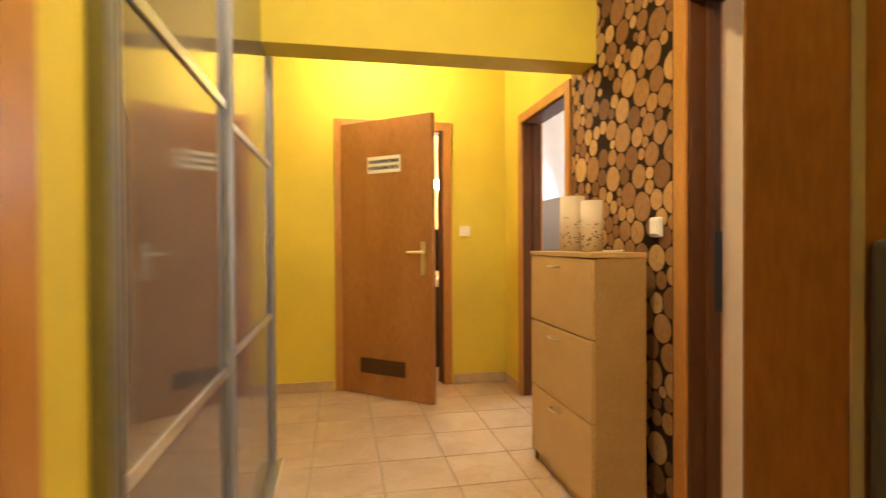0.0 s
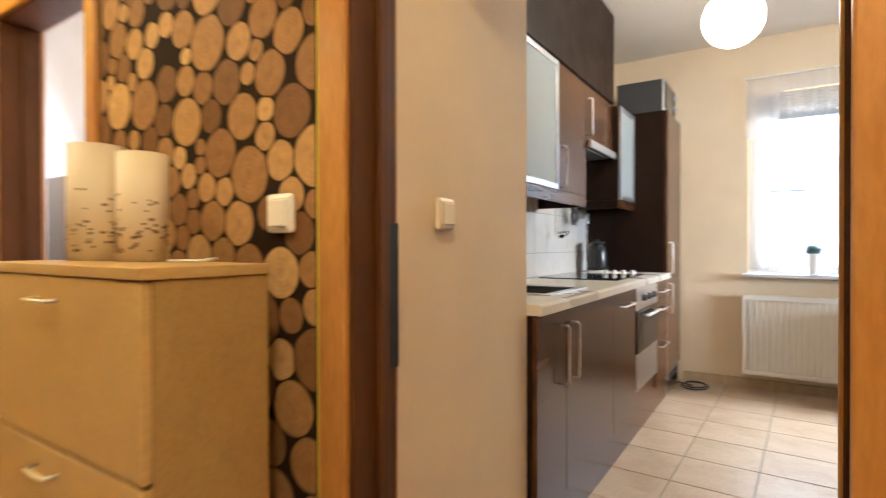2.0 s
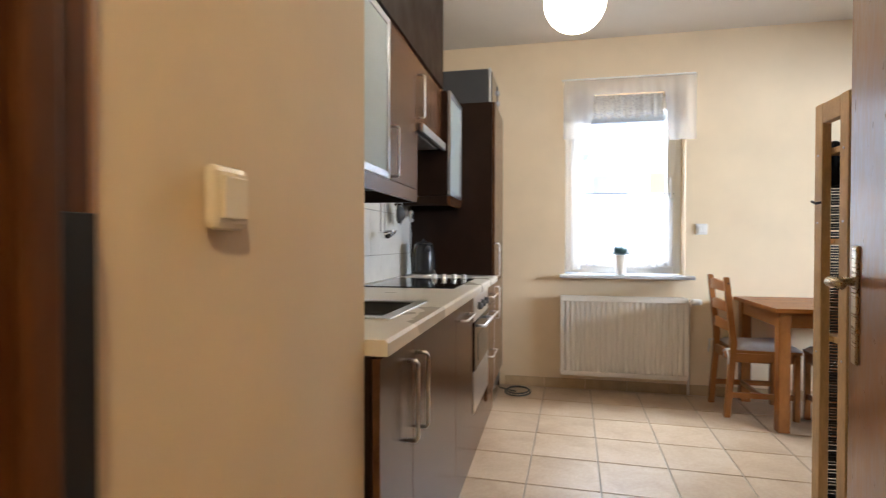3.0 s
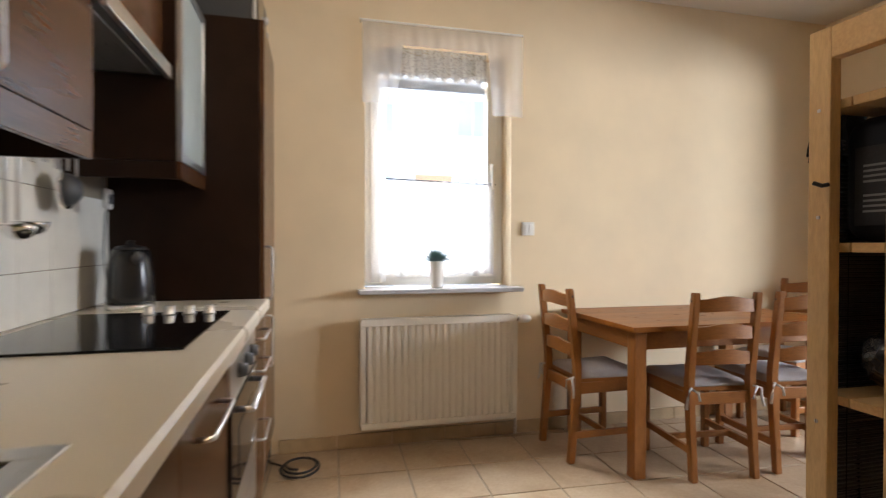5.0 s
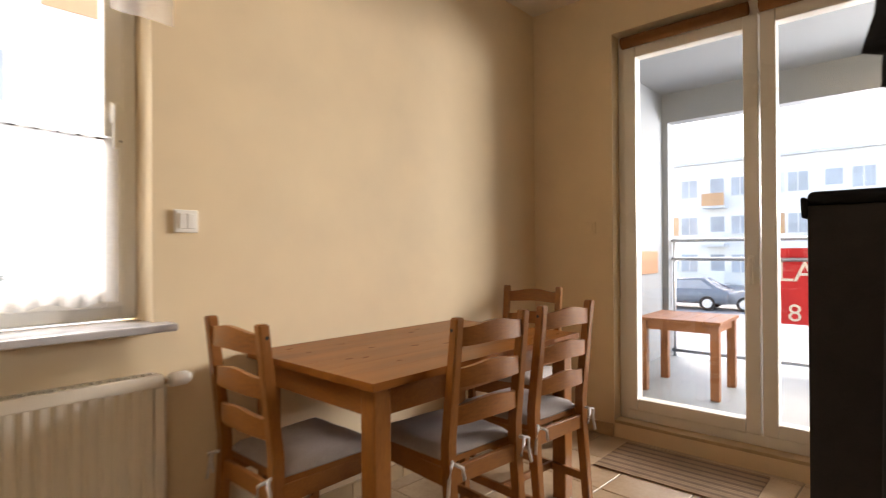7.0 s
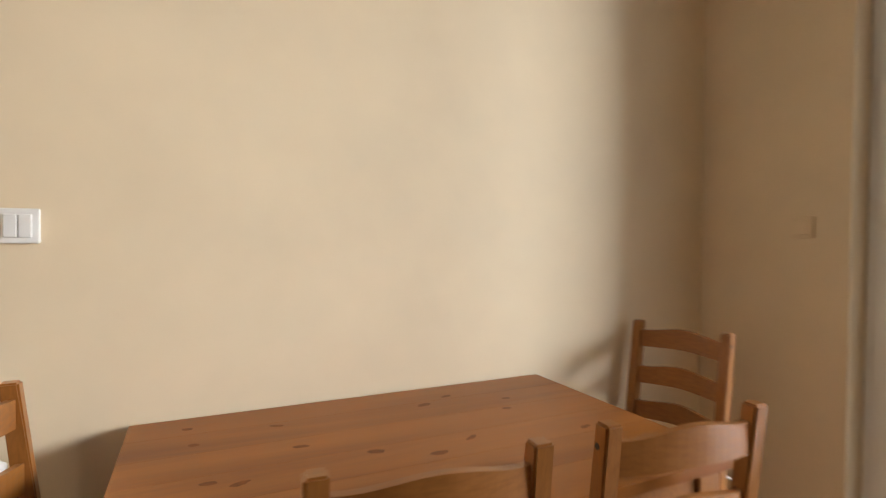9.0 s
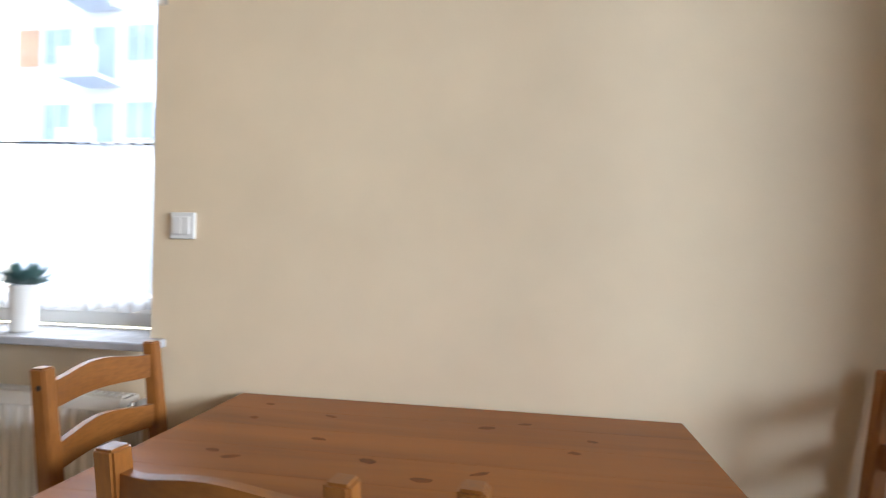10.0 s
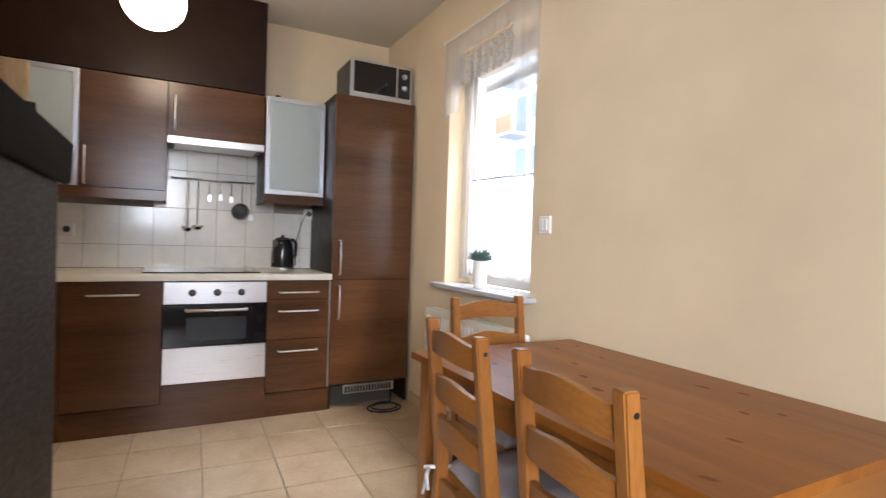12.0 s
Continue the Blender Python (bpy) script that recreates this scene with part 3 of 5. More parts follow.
# ---- balcony door ----
def balcony_door():
    t = tagged(thing("door_balcony", "", ""), "cream plastic glazed double balcony door", "", "", "structure")
    yf, yb = -1.60, -1.53
    f, ft = 0.05, 0.085
    bm = bmesh.new()
    for x0, x1, z0, z1 in ((BX0, BX0 + f, 0.08, BZ), (BX1 - f, BX1, 0.08, BZ), (BX0 + f, BX1 - f, 0.08, 0.155), (BX0 + f, BX1 - f, BZ - ft, BZ)):
        box(bm, x0, x1, yf, yb, z0, z1, 0.005)
    part("door_frame", bm, PVC, t)
    mid = 3.80
    for x0, x1 in ((BX0 + f - 0.008, mid - 0.004), (mid + 0.004, BX1 - f + 0.008)):
        s = 0.07
        z0, z1 = 0.157, BZ - ft + 0.008
        bm = bmesh.new()
        for d in ((x0, x0 + s, z0, z1), (x1 - s, x1, z0, z1), (x0 + s, x1 - s, z0, z0 + s), (x0 + s, x1 - s, z1 - s, z1)):
            box(bm, d[0], d[1], yf + 0.008, yb + 0.016, d[2], d[3], 0.006)
        leaf = part("leaf", bm, PVC, t)
        pane = block("pane", (x0 + s, x1 - s, -1.566, -1.562, z0 + s, z1 - s), PANE, leaf)
        pane.visible_shadow = False
    h = part("handle", box(bmesh.new(), 3.826, 3.852, -1.514, -1.495, 1.0, 1.08, 0.004), PVC, t)
    block("grip", (3.829, 3.849, -1.494, -1.478, 0.93, 1.07), PVC, h, 0.005)
    bl = thing("roller_blind", "rolled-up brown fabric blind at the top of the balcony door", "blind")
    for x0, x1 in ((3.84, 4.51), (3.12, 3.79)):
        part("roll", tube(bmesh.new(), [(x0, -1.485, 2.352), (x1, -1.485, 2.352)], 0.034, 16), fabric("brown_blind_cloth", (0.2, 0.09, 0.035)), bl, "", True)


balcony_door()
structure("door_sill", box(bmesh.new(), BX0, BX1, -1.53, -1.44, 0.0801, 0.1, 0.004), BASETILE, "beige tiled balcony door sill")

# ---- kitchen fittings ----
YF = 2.27


def bar_handle(parent, p0, p1, out, mat=STEEL):
    """A flat bow handle from p0 to p1, standing off by out (a vector)."""
    a, b, o = Vector(p0), Vector(p1), Vector(out)
    d = (b - a).normalized()
    pts = [a, a + o * 0.8, a + o + d * 0.008, b + o - d * 0.008, b + o * 0.8, b]
    part("handle", tube(bmesh.new(), pts, 0.0055, 8), mat, parent, "slim brushed steel bow handle", True)


def base_unit(x0, x1, label, fronts):
    """One floor cabinet; fronts: (x0, x1, z0, z1, handle) with handle 'h' or ('v', x)."""
    t = thing("base_cabinet", label, "kitchen cabinet", "base cabinets under the worktop")
    block("body", (x0 + 0.001, x1 - 0.001, YF + 0.021, YN - 0.005, 0.15, 0.858), WENGEDK, t)
    block("plinth", (x0, x1, YF + 0.012, YF + 0.0205, 0.0, 0.149), WENGE, t)
    for a, b, z0, z1, hd in fronts:
        name = "drawer_front" if hd == "h" and z1 - z0 < 0.5 else "door"
        d = block(name, (a + 0.0015, b - 0.0015, YF, YF + 0.019, z0, z1), WENGE, t, 0.0015)
        if hd == "h":
            c = (a + b) / 2
            bar_handle(d, (c - 0.12, YF, z1 - 0.07), (c + 0.12, YF, z1 - 0.07), (0, -0.03, 0))
        elif hd:
            bar_handle(d, (hd[1], YF, 0.58), (hd[1], YF, 0.80), (0, -0.03, 0))
    return t


base_unit(2.097, 3.06, "dark wenge foil sink cabinet with two doors under the worktop", [(2.097, 2.39, 0.155, 0.855, ("v", 2.335)), (2.39, 3.06, 0.155, 0.855, ("v", 2.45))])
base_unit(3.06, 3.537, "dark wenge foil dishwasher front beside the oven", [(3.06, 3.537, 0.155, 0.855, "h")])
base_unit(4.11, 4.51, "dark wenge foil cabinet with three drawers", [(4.11, 4.5, 0.74, 0.855, "h"), (4.11, 4.5, 0.487, 0.737, "h"), (4.11, 4.5, 0.155, 0.484, "h")])
part("end_strip", box(bmesh.new(), 4.5005, 4.5095, YF - 0.002, YF + 0.018, 0.155, 0.855, 0.001), STEELZ, bpy.data.objects["base_cabinet.002"], "pale metal edge strip")

wt = thing("worktop", "pale laminate kitchen worktop with a rounded front edge", "worktop")
SX0, SX1, SY0, SY1 = 2.42, 2.84, 2.36, 2.78
bm = bmesh.new()
outline = [(2.25, 0.862), (2.25, 0.892), (2.258, 0.9), (YN - 0.002, 0.9), (YN - 0.002, 0.862)]
slab(bm, outline, "x", SX1, 4.511)
slab(bm, outline, "x", 2.097, SX0)
slab(bm, [(2.25, 0.862), (2.25, 0.892), (2.258, 0.9), (SY0, 0.9), (SY0, 0.862)], "x", SX0, SX1)
box(bm, SX0, SX1, SY1, YN - 0.002, 0.862, 0.9)
part("top", bm, COUNTER, wt)

sk = thing("sink", "inset stainless steel sink with a dark bowl", "sink")
bm = bmesh.new()
for d in ((SX0 - 0.02, SX0 + 0.02, SY0 - 0.02, SY1 + 0.02), (SX1 - 0.02, SX1 + 0.02, SY0 - 0.02, SY1 + 0.02), (SX0 + 0.02, SX1 - 0.02, SY0 - 0.02, SY0 + 0.02), (SX0 + 0.02, SX1 - 0.02, SY1 - 0.02, SY1 + 0.02)):
    box(bm, *d, 0.9005, 0.906, 0.002)
part("rim", bm, STEEL, sk)
bm = bmesh.new()
a0, a1, b0, b1 = SX0 + 0.005, SX1 - 0.005, SY0 + 0.005, SY1 - 0.005
for d in ((a0, a0 + 0.004, b0, b1, 0.74, 0.9), (a1 - 0.004, a1, b0, b1, 0.74, 0.9), (a0, a1, b0, b0 + 0.004, 0.74, 0.9), (a0, a1, b1 - 0.004, b1, 0.74, 0.9), (a0, a1, b0, b1, 0.735, 0.74)):
    box(bm, *d)
part("bowl", bm, DARKGREY, sk, "dark bowl")
part("drain", lathe(bmesh.new(), [(0.03, 0), (0.03, 0.004), (0.02, 0.005)], 2.63, 2.57, 0.7405), CHROME, sk)
fc = thing("kitchen_tap", "chrome mixer tap behind the sink", "tap")
part("spout", tube(bmesh.new(), [(2.63, 2.825, 0.9), (2.63, 2.825, 1.05), (2.63, 2.80, 1.08), (2.63, 2.70, 1.07), (2.63, 2.64, 1.04)], [0.022, 0.018, 0.015, 0.012, 0.012], 14), CHROME, fc, "", True)
part("lever", tube(bmesh.new(), [(2.63, 2.825, 1.05), (2.63, 2.83, 1.09), (2.66, 2.80, 1.12)], 0.007, 8), CHROME, fc, "", True)

hob = thing("hob", "black glass hob with steel knobs set in the worktop", "hob")
block("glass_plate", (3.43, 4.08, 2.345, 2.82, 0.9003, 0.907), BLACKGL, hob, 0.003)
for y in (2.40, 2.46, 2.52, 2.58):
    part("knob", lathe(bmesh.new(), [(0.02, 0), (0.02, 0.004), (0.016, 0.006), (0.015, 0.026), (0.013, 0.028)], 4.02, y, 0.907, 20), STEELZ, hob, "steel knob", True)

ov = thing("oven", "built-in steel oven with a black glass window and three knobs", "oven")
block("body", (3.542, 4.105, YF + 0.02, 2.84, 0.262, 0.858), BLACK, ov)
block("control_panel", (3.54, 4.107, YF - 0.004, YF + 0.019, 0.725, 0.852), STEEL, ov, 0.002, "brushed steel control panel")
for x in (3.69, 3.825, 3.96):
    bm = lathe(bmesh.new(), [(0.021, 0), (0.019, 0.012), (0.016, 0.024)], 0, 0, 0, 20)
    bmesh.ops.rotate(bm, verts=bm.verts[:], matrix=Matrix.Rotation(radians(90), 3, "X"))
    bmesh.ops.translate(bm, verts=bm.verts[:], vec=(x, YF - 0.004, 0.79))
    part("knob", bm, DARKGREY, ov, "dark grey knob", True)
dr = block("oven_door", (3.54, 4.107, YF - 0.008, YF + 0.019, 0.475, 0.722), BLACKGL, ov, 0.002, "black glass oven door")
block("inner_window", (3.66, 3.99, YF - 0.0095, YF - 0.0082, 0.51, 0.645), paint("oven_inner_glass", (0.03, 0.035, 0.04), 0.12, 0.2), dr)
bm = tube(bmesh.new(), [(3.66, YF - 0.008, 0.69), (3.66, YF - 0.045, 0.69), (3.99, YF - 0.045, 0.69), (3.99, YF - 0.008, 0.69)], 0.009, 10)
part("handle", bm, STEEL, dr, "steel bar handle", True)
block("lower_panel", (3.54, 4.107, YF - 0.006, YF + 0.019, 0.262, 0.472), STEEL, ov, 0.002, "brushed steel lower panel")
block("plinth", (3.537, 4.11, YF + 0.012, YF + 0.05, 0.0, 0.26), WENGE, ov)

tall = thing("tall_fridge_cabinet", "tall dark wenge foil fridge cabinet with two doors", "kitchen cabinet")
TX0, TX1, TZ = 4.513, 5.078, 2.085
block("side_panel", (TX0, TX0 + 0.016, YF + 0.02, YN - 0.004, 0.0, TZ), WENGEDK, tall)
block("side_panel", (TX1 - 0.016, TX1, YF + 0.02, YN - 0.004, 0.0, TZ), WENGEDK, tall)
block("body", (TX0 + 0.017, TX1 - 0.017, YF + 0.04, YN - 0.004, 0.14, TZ - 0.002), WENGEDK, tall)
for z0, z1, hz in ((0.865, TZ, (0.895, 1.12)), (0.165, 0.861, (0.60, 0.82))):
    d = block("door", (TX0 + 0.001, TX1 - 0.001, YF, YF + 0.019, z0, z1), WENGEZ, tall, 0.0015)
    bar_handle(d, (TX0 + 0.05, YF, hz[0]), (TX0 + 0.05, YF, hz[1]), (0, -0.028, 0))
gr = block("vent_grille", (TX0 + 0.105, TX1 - 0.10, YF + 0.01, YF + 0.03, 0.09, 0.15), ALU, tall, 0.002, "pale metal vent grille")
for i in range(16):
    block("slot", (TX0 + 0.115 + i * 0.021, TX0 + 0.129 + i * 0.021, YF + 0.008, YF + 0.0098, 0.1, 0.14), BLACK, gr)

# wall cabinets
YU = 2.56


def wall_unit(x0, x1, z0, z1, label, glazed=False, handle=None, YU=YU):
    t = thing("wall_cabinet", label, "kitchen cabinet", "wall cabinets over the worktop")
    s = 0.016
    for nm, d in (("side_panel", (x0, x0 + s, z0, z1)), ("side_panel", (x1 - s, x1, z0, z1)), ("bottom_panel", (x0 + s, x1 - s, z0, z0 + s)), ("top_panel", (x0 + s, x1 - s, z1 - s, z1))):
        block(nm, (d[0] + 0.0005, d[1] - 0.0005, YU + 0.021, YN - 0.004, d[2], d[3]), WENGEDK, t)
    block("back_panel", (x0 + s, x1 - s, YN - 0.012, YN - 0.004, z0 + s, z1 - s), COUNTER if glazed else WENGEDK, t)
    if glazed:
        bm = bmesh.new()
        f = 0.03
        for d in ((x0 + 0.002, x0 + f, z0, z1), (x1 - f, x1 - 0.002, z0, z1), (x0 + f, x1 - f, z0, z0 + f), (x0 + f, x1 - f, z1 - f, z1)):
            box(bm, d[0], d[1], YU, YU + 0.019, d[2], d[3], 0.002)
        d = part("door_frame", bm, ALU, t, "satin aluminium door frame")
        block("pane", (x0 + f, x1 - f, YU + 0.007, YU + 0.012, z0 + f, z1 - f), FROST, d, 0, "frosted glass pane")
        block("shelf", (x0 + s, x1 - s, YU + 0.06, YN - 0.014, (z0 + z1) / 2, (z0 + z1) / 2 + s), COUNTER, t)
    else:
        d = block("door", (x0 + 0.0015, x1 - 0.0015, YU, YU + 0.019, z0, z1), WENGE, t, 0.0015)
    if handle:
        bar_handle(d, (handle[0], YU, handle[1]), (handle[0], YU, handle[2]), (0, -0.028, 0), STEEL)
    return t


wall_unit(2.097, 2.58, 1.395, 2.07, "dark wenge foil wall cabinet over the sink")
wall_unit(2.58, 3.088, 1.395, 2.07, "wall cabinet with a frosted glass door in an aluminium frame", True)
wall_unit(3.088, 3.54, 1.395, 2.07, "dark wenge foil wall cabinet beside the cooker hood", False, (3.12, 1.41, 1.625))
wall_unit(3.54, 4.112, 1.74, 2.07, "low dark wenge foil wall cabinet over the cooker hood", False, (3.58, 1.77, 1.99))
wall_unit(4.112, 4.505, 1.415, 2.06, "narrow wall cabinet with a frosted glass door in an aluminium frame", True, None, 2.5)
pel = thing("cabinet_pelmet", "dark wenge foil light pelmet under the wall cabinets", "pelmet")
block("board", (2.097, 3.54, YU + 0.002, YU + 0.018, 1.33, 1.393), WENGE, pel, 0.001)
block("board", (4.112, 4.505, 2.502, 2.518, 1.355, 1.413), WENGE, pel, 0.001)
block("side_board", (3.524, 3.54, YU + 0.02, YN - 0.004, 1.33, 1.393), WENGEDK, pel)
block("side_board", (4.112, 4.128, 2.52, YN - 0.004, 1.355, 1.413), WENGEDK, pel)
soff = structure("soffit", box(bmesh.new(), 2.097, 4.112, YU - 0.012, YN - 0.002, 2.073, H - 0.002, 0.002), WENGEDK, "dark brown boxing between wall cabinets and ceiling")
hood = thing("cooker_hood", "slim steel cooker hood under the wall cabinet", "cooker hood")
block("front_strip", (3.542, 4.11, YU - 0.03, YU - 0.012, 1.69, 1.736), STEEL, hood, 0.003, "brushed steel front strip")
block("housing", (3.544, 4.108, YU - 0.011, YN - 0.01, 1.7, 1.736), DARKGREY, hood, 0.002)
block("filter", (3.58, 4.07, YU + 0.02, YN - 0.05, 1.693, 1.6995), STEEL, hood, 0.001, "metal grease filter")

# wall tiles behind the worktop
sp = tagged(thing("backsplash", "", ""), "cream glazed wall tiles behind the worktop", "", "", "structure")
block("tile_bed", (2.097, 4.511, YN - 0.0035, YN - 0.0002, 0.9, 1.74), GROUT, sp)
row_z = [0.902, 1.052, 1.305, 1.56]
for r, z0 in enumerate(row_z):
    z1 = (row_z + [1.735])[r + 1]
    edges = [2.097] + [v for v in [2.12 + 0.1925 * k for k in range(13)] if 2.11 < v < 4.5] + [4.511]
    for xa, xb in zip(edges, edges[1:]):
        if z0 > 1.3 and (xb < 3.54 or xa > 4.12):
            continue
        part("tile", box(bmesh.new(), xa + 0.0012, xb - 0.0012, YN - 0.0095, YN - 0.0036, z0 + 0.0012, z1 - 0.0012, 0.0012, 1), SPLASH, sp)

# rail with utensils
rl = thing("utensil_rail", "steel rail with hooks on the tiled wall", "rail")
part("bar", tube(bmesh.new(), [(3.57, 2.82, 1.505), (4.09, 2.82, 1.505)], 0.006, 10), STEEL, rl, "", True)
for x in (3.59, 4.07):
    part("bracket", tube(bmesh.new(), [(x, YN - 0.01, 1.51), (x, 2.82, 1.51)], 0.008, 10), STEEL, rl, "", True)
for i, x in enumerate((3.67, 3.73, 3.80, 3.87, 3.94, 4.01, 4.07)):
    part("hook", tube(bmesh.new(), [(x, 2.82, 1.517), (x, 2.813, 1.51), (x, 2.82, 1.49), (x, 2.805, 1.478), (x, 2.797, 1.488)], 0.002, 6), STEEL, rl)


def ladle(x, length, r):
    t = thing("ladle", "steel soup ladle hanging from the rail", "ladle", "ladles on the rail")
    part("stem", tube(bmesh.new(), [(x, 2.80, 1.485), (x, 2.80, 1.485 - length)], 0.005, 8), STEELZ, t, "", True)
    bm = bmesh.new()
    prof = [(r * math.sin(a), -r * math.cos(a)) for a in [0.08 + 1.4 * k / 7 for k in range(8)]]
    lathe(bm, prof + [(r * 0.93, -r * 0.15), (r * 0.5, -r * 0.75), (0.004, -r * 0.88)], x, 2.80 - r * 0.7, 1.485 - length, 20)
    part("bowl", bm, CHROME, t, "", True)


ladle(3.67, 0.30, 0.042)
ladle(3.73, 0.29, 0.04)
st = thing("strainer", "small wire strainer hanging from the rail", "strainer")
bm = bmesh.new()
tube(bm, [(4.0 + 0.055 * math.cos(a), 2.80, 1.30 + 0.055 * math.sin(a)) for a in [6.2832 * k / 24 for k in range(25)]], 0.006, 8)
part("rim", bm, CHROME, st, "", True)
part("stem", tube(bmesh.new(), [(4.01, 2.80, 1.355), (4.01, 2.80, 1.485)], 0.004, 8), STEELZ, st, "", True)
bm = bmesh.new()
lathe(bm, [(0.052, 0), (0.045, 0.02), (0.028, 0.036), (0.006, 0.042)], 0, 0, 0, 20)
bmesh.ops.rotate(bm, verts=bm.verts[:], matrix=Matrix.Rotation(radians(90), 3, "X"))
bmesh.ops.translate(bm, verts=bm.verts[:], vec=(4.0, 2.80, 1.30))
part("mesh_bowl", bm, DARKGREY, st, "", True)
for i, (x, ln) in enumerate(((3.80, 0.08), (3.87, 0.07), (3.94, 0.08), (4.07, 0.2))):
    t = thing("kitchen_tool", "slim steel kitchen tool hanging from the rail", "kitchen tool", "tools on the rail")
    part("stem", tube(bmesh.new(), [(x, 2.80, 1.485), (x, 2.80, 1.485 - ln)], 0.004, 8), STEELZ, t, "", True)
    block("head", (x - 0.014, x + 0.014, 2.797, 2.803, 1.485 - ln - 0.05, 1.485 - ln), STEELZ, t, 0.002)

# kettle
BLACKST = paint("black_glossy_enamel", (0.018, 0.018, 0.02), 0.18, 0.1, strength=0.0)
kt = thing("electric_kettle", "black and steel electric kettle on the worktop", "kettle", "", pose(4.278, 2.71, 0.9, 0, 0, 35))
part("base", lathe(bmesh.new(), [(0.08, 0), (0.08, 0.015), (0.07, 0.02)], 0, 0, 0.0005), STEEL, kt, "", True)
part("jug", lathe(bmesh.new(), [(0.076, 0.021), (0.078, 0.05), (0.075, 0.12), (0.068, 0.18), (0.06, 0.212)]), BLACKST, kt, "black glossy metal jug", True)
part("lid", lathe(bmesh.new(), [(0.056, 0.211), (0.045, 0.225), (0.012, 0.23), (0.012, 0.245), (0.006, 0.247)]), BLACK, kt, "", True)
part("handle", tube(bmesh.new(), [(0.05, -0.01, 0.205), (0.085, -0.015, 0.215), (0.112, -0.02, 0.19), (0.108, -0.02, 0.10), (0.075, -0.01, 0.05)], 0.012, 10), BLACK, kt, "", True)
part("spout", tube(bmesh.new(), [(-0.05, 0, 0.17), (-0.085, 0, 0.20)], [0.022, 0.012], 12), DARKGREY, kt, "", True)
cd = thing("kettle_cable", "thin black kettle cable up to the socket", "cable")
part("cord", tube(bmesh.new(), [(4.34, 2.76, 0.912), (4.39, 2.82, 0.93), (4.40, 2.84, 1.1), (4.44, 2.845, 1.25), (4.475, 2.84, 1.315)], 0.0035, 6), BLACK, cd, "", True)
for x, z in ((4.49, 1.31), (3.0, 1.14)):
    so = thing("wall_socket", "double wall socket on the tiled backsplash", "socket", "sockets on the tiles")
    block("plate", (x - 0.04, x + 0.04, YN - 0.025, YN - 0.0096, z - 0.04, z + 0.04), PLASTIC if z > 1.2 else STEEL, so, 0.006)
    bm = lathe(bmesh.new(), [(0.02, 0), (0.02, 0.004), (0.017, 0.004)], 0, 0, 0, 18)
    bmesh.ops.rotate(bm, verts=bm.verts[:], matrix=Matrix.Rotation(radians(90), 3, "X"))
    bmesh.ops.translate(bm, verts=bm.verts[:], vec=(x, YN - 0.0252, z))
    part("insert", bm, DARKGREY, so)

# microwave on the tall cabinet
mw = thing("microwave", "silver microwave oven with a black door on the tall cabinet", "microwave")
block("body", (4.62, 5.06, 2.33, 2.66, TZ + 0.012, TZ + 0.265), DARKGREY, mw, 0.006)
block("front", (4.615, 5.065, 2.312, 2.329, TZ + 0.008, TZ + 0.27), ALU, mw, 0.006, "silver plastic front")
block("door_window", (4.64, 4.945, 2.306, 2.3118, TZ + 0.045, TZ + 0.25), BLACKGL, mw, 0.004, "black glass door")
cp = block("control_panel", (4.958, 5.05, 2.306, 2.3118, TZ + 0.045, TZ + 0.25), BLACK, mw, 0.003)
for z in (0.195, 0.115):
    bm = lathe(bmesh.new(), [(0.02, 0), (0.018, 0.012), (0.012, 0.016)], 0, 0, 0, 18)
    bmesh.ops.rotate(bm, verts=bm.verts[:], matrix=Matrix.Rotation(radians(90), 3, "X"))
    bmesh.ops.translate(bm, verts=bm.verts[:], vec=(5.004, 2.306, TZ + z))
    part("knob", bm, ALU, cp, "silver knob", True)
for x in (4.65, 5.03):
    for y in (2.36, 2.62):
        part("foot", lathe(bmesh.new(), [(0.012, 0), (0.012, 0.012)], x, y, TZ, 12), RUBBER, mw)
sc = thing("small_jar", "small dark jar on top of the glass cabinet", "jar")
part("jar", lathe(bmesh.new(), [(0.016, 0), (0.018, 0.02), (0.012, 0.034), (0.016, 0.04), (0.016, 0.05)], 4.21, 2.66, 2.0605, 16), BLACK, sc, "", True)

# power cable on the floor
bm = bmesh.new()
pts = [(4.99, 2.36, 0.10), (4.96, 2.28, 0.012)]
pts += [(4.86 + 0.13 * math.cos(a) * (1 - 0.03 * a), 2.13 + 0.10 * math.sin(a) * (1 - 0.02 * a), 0.012 + 0.0015 * a) for a in [1.2 + 0.35 * k for k in range(42)]]
tube(bm, pts, 0.006, 8)
fcb = thing("floor_cable", "black power cable coiled on the floor beside the fridge cabinet", "cable")
part("cord", bm, RUBBER, fcb, "", True)

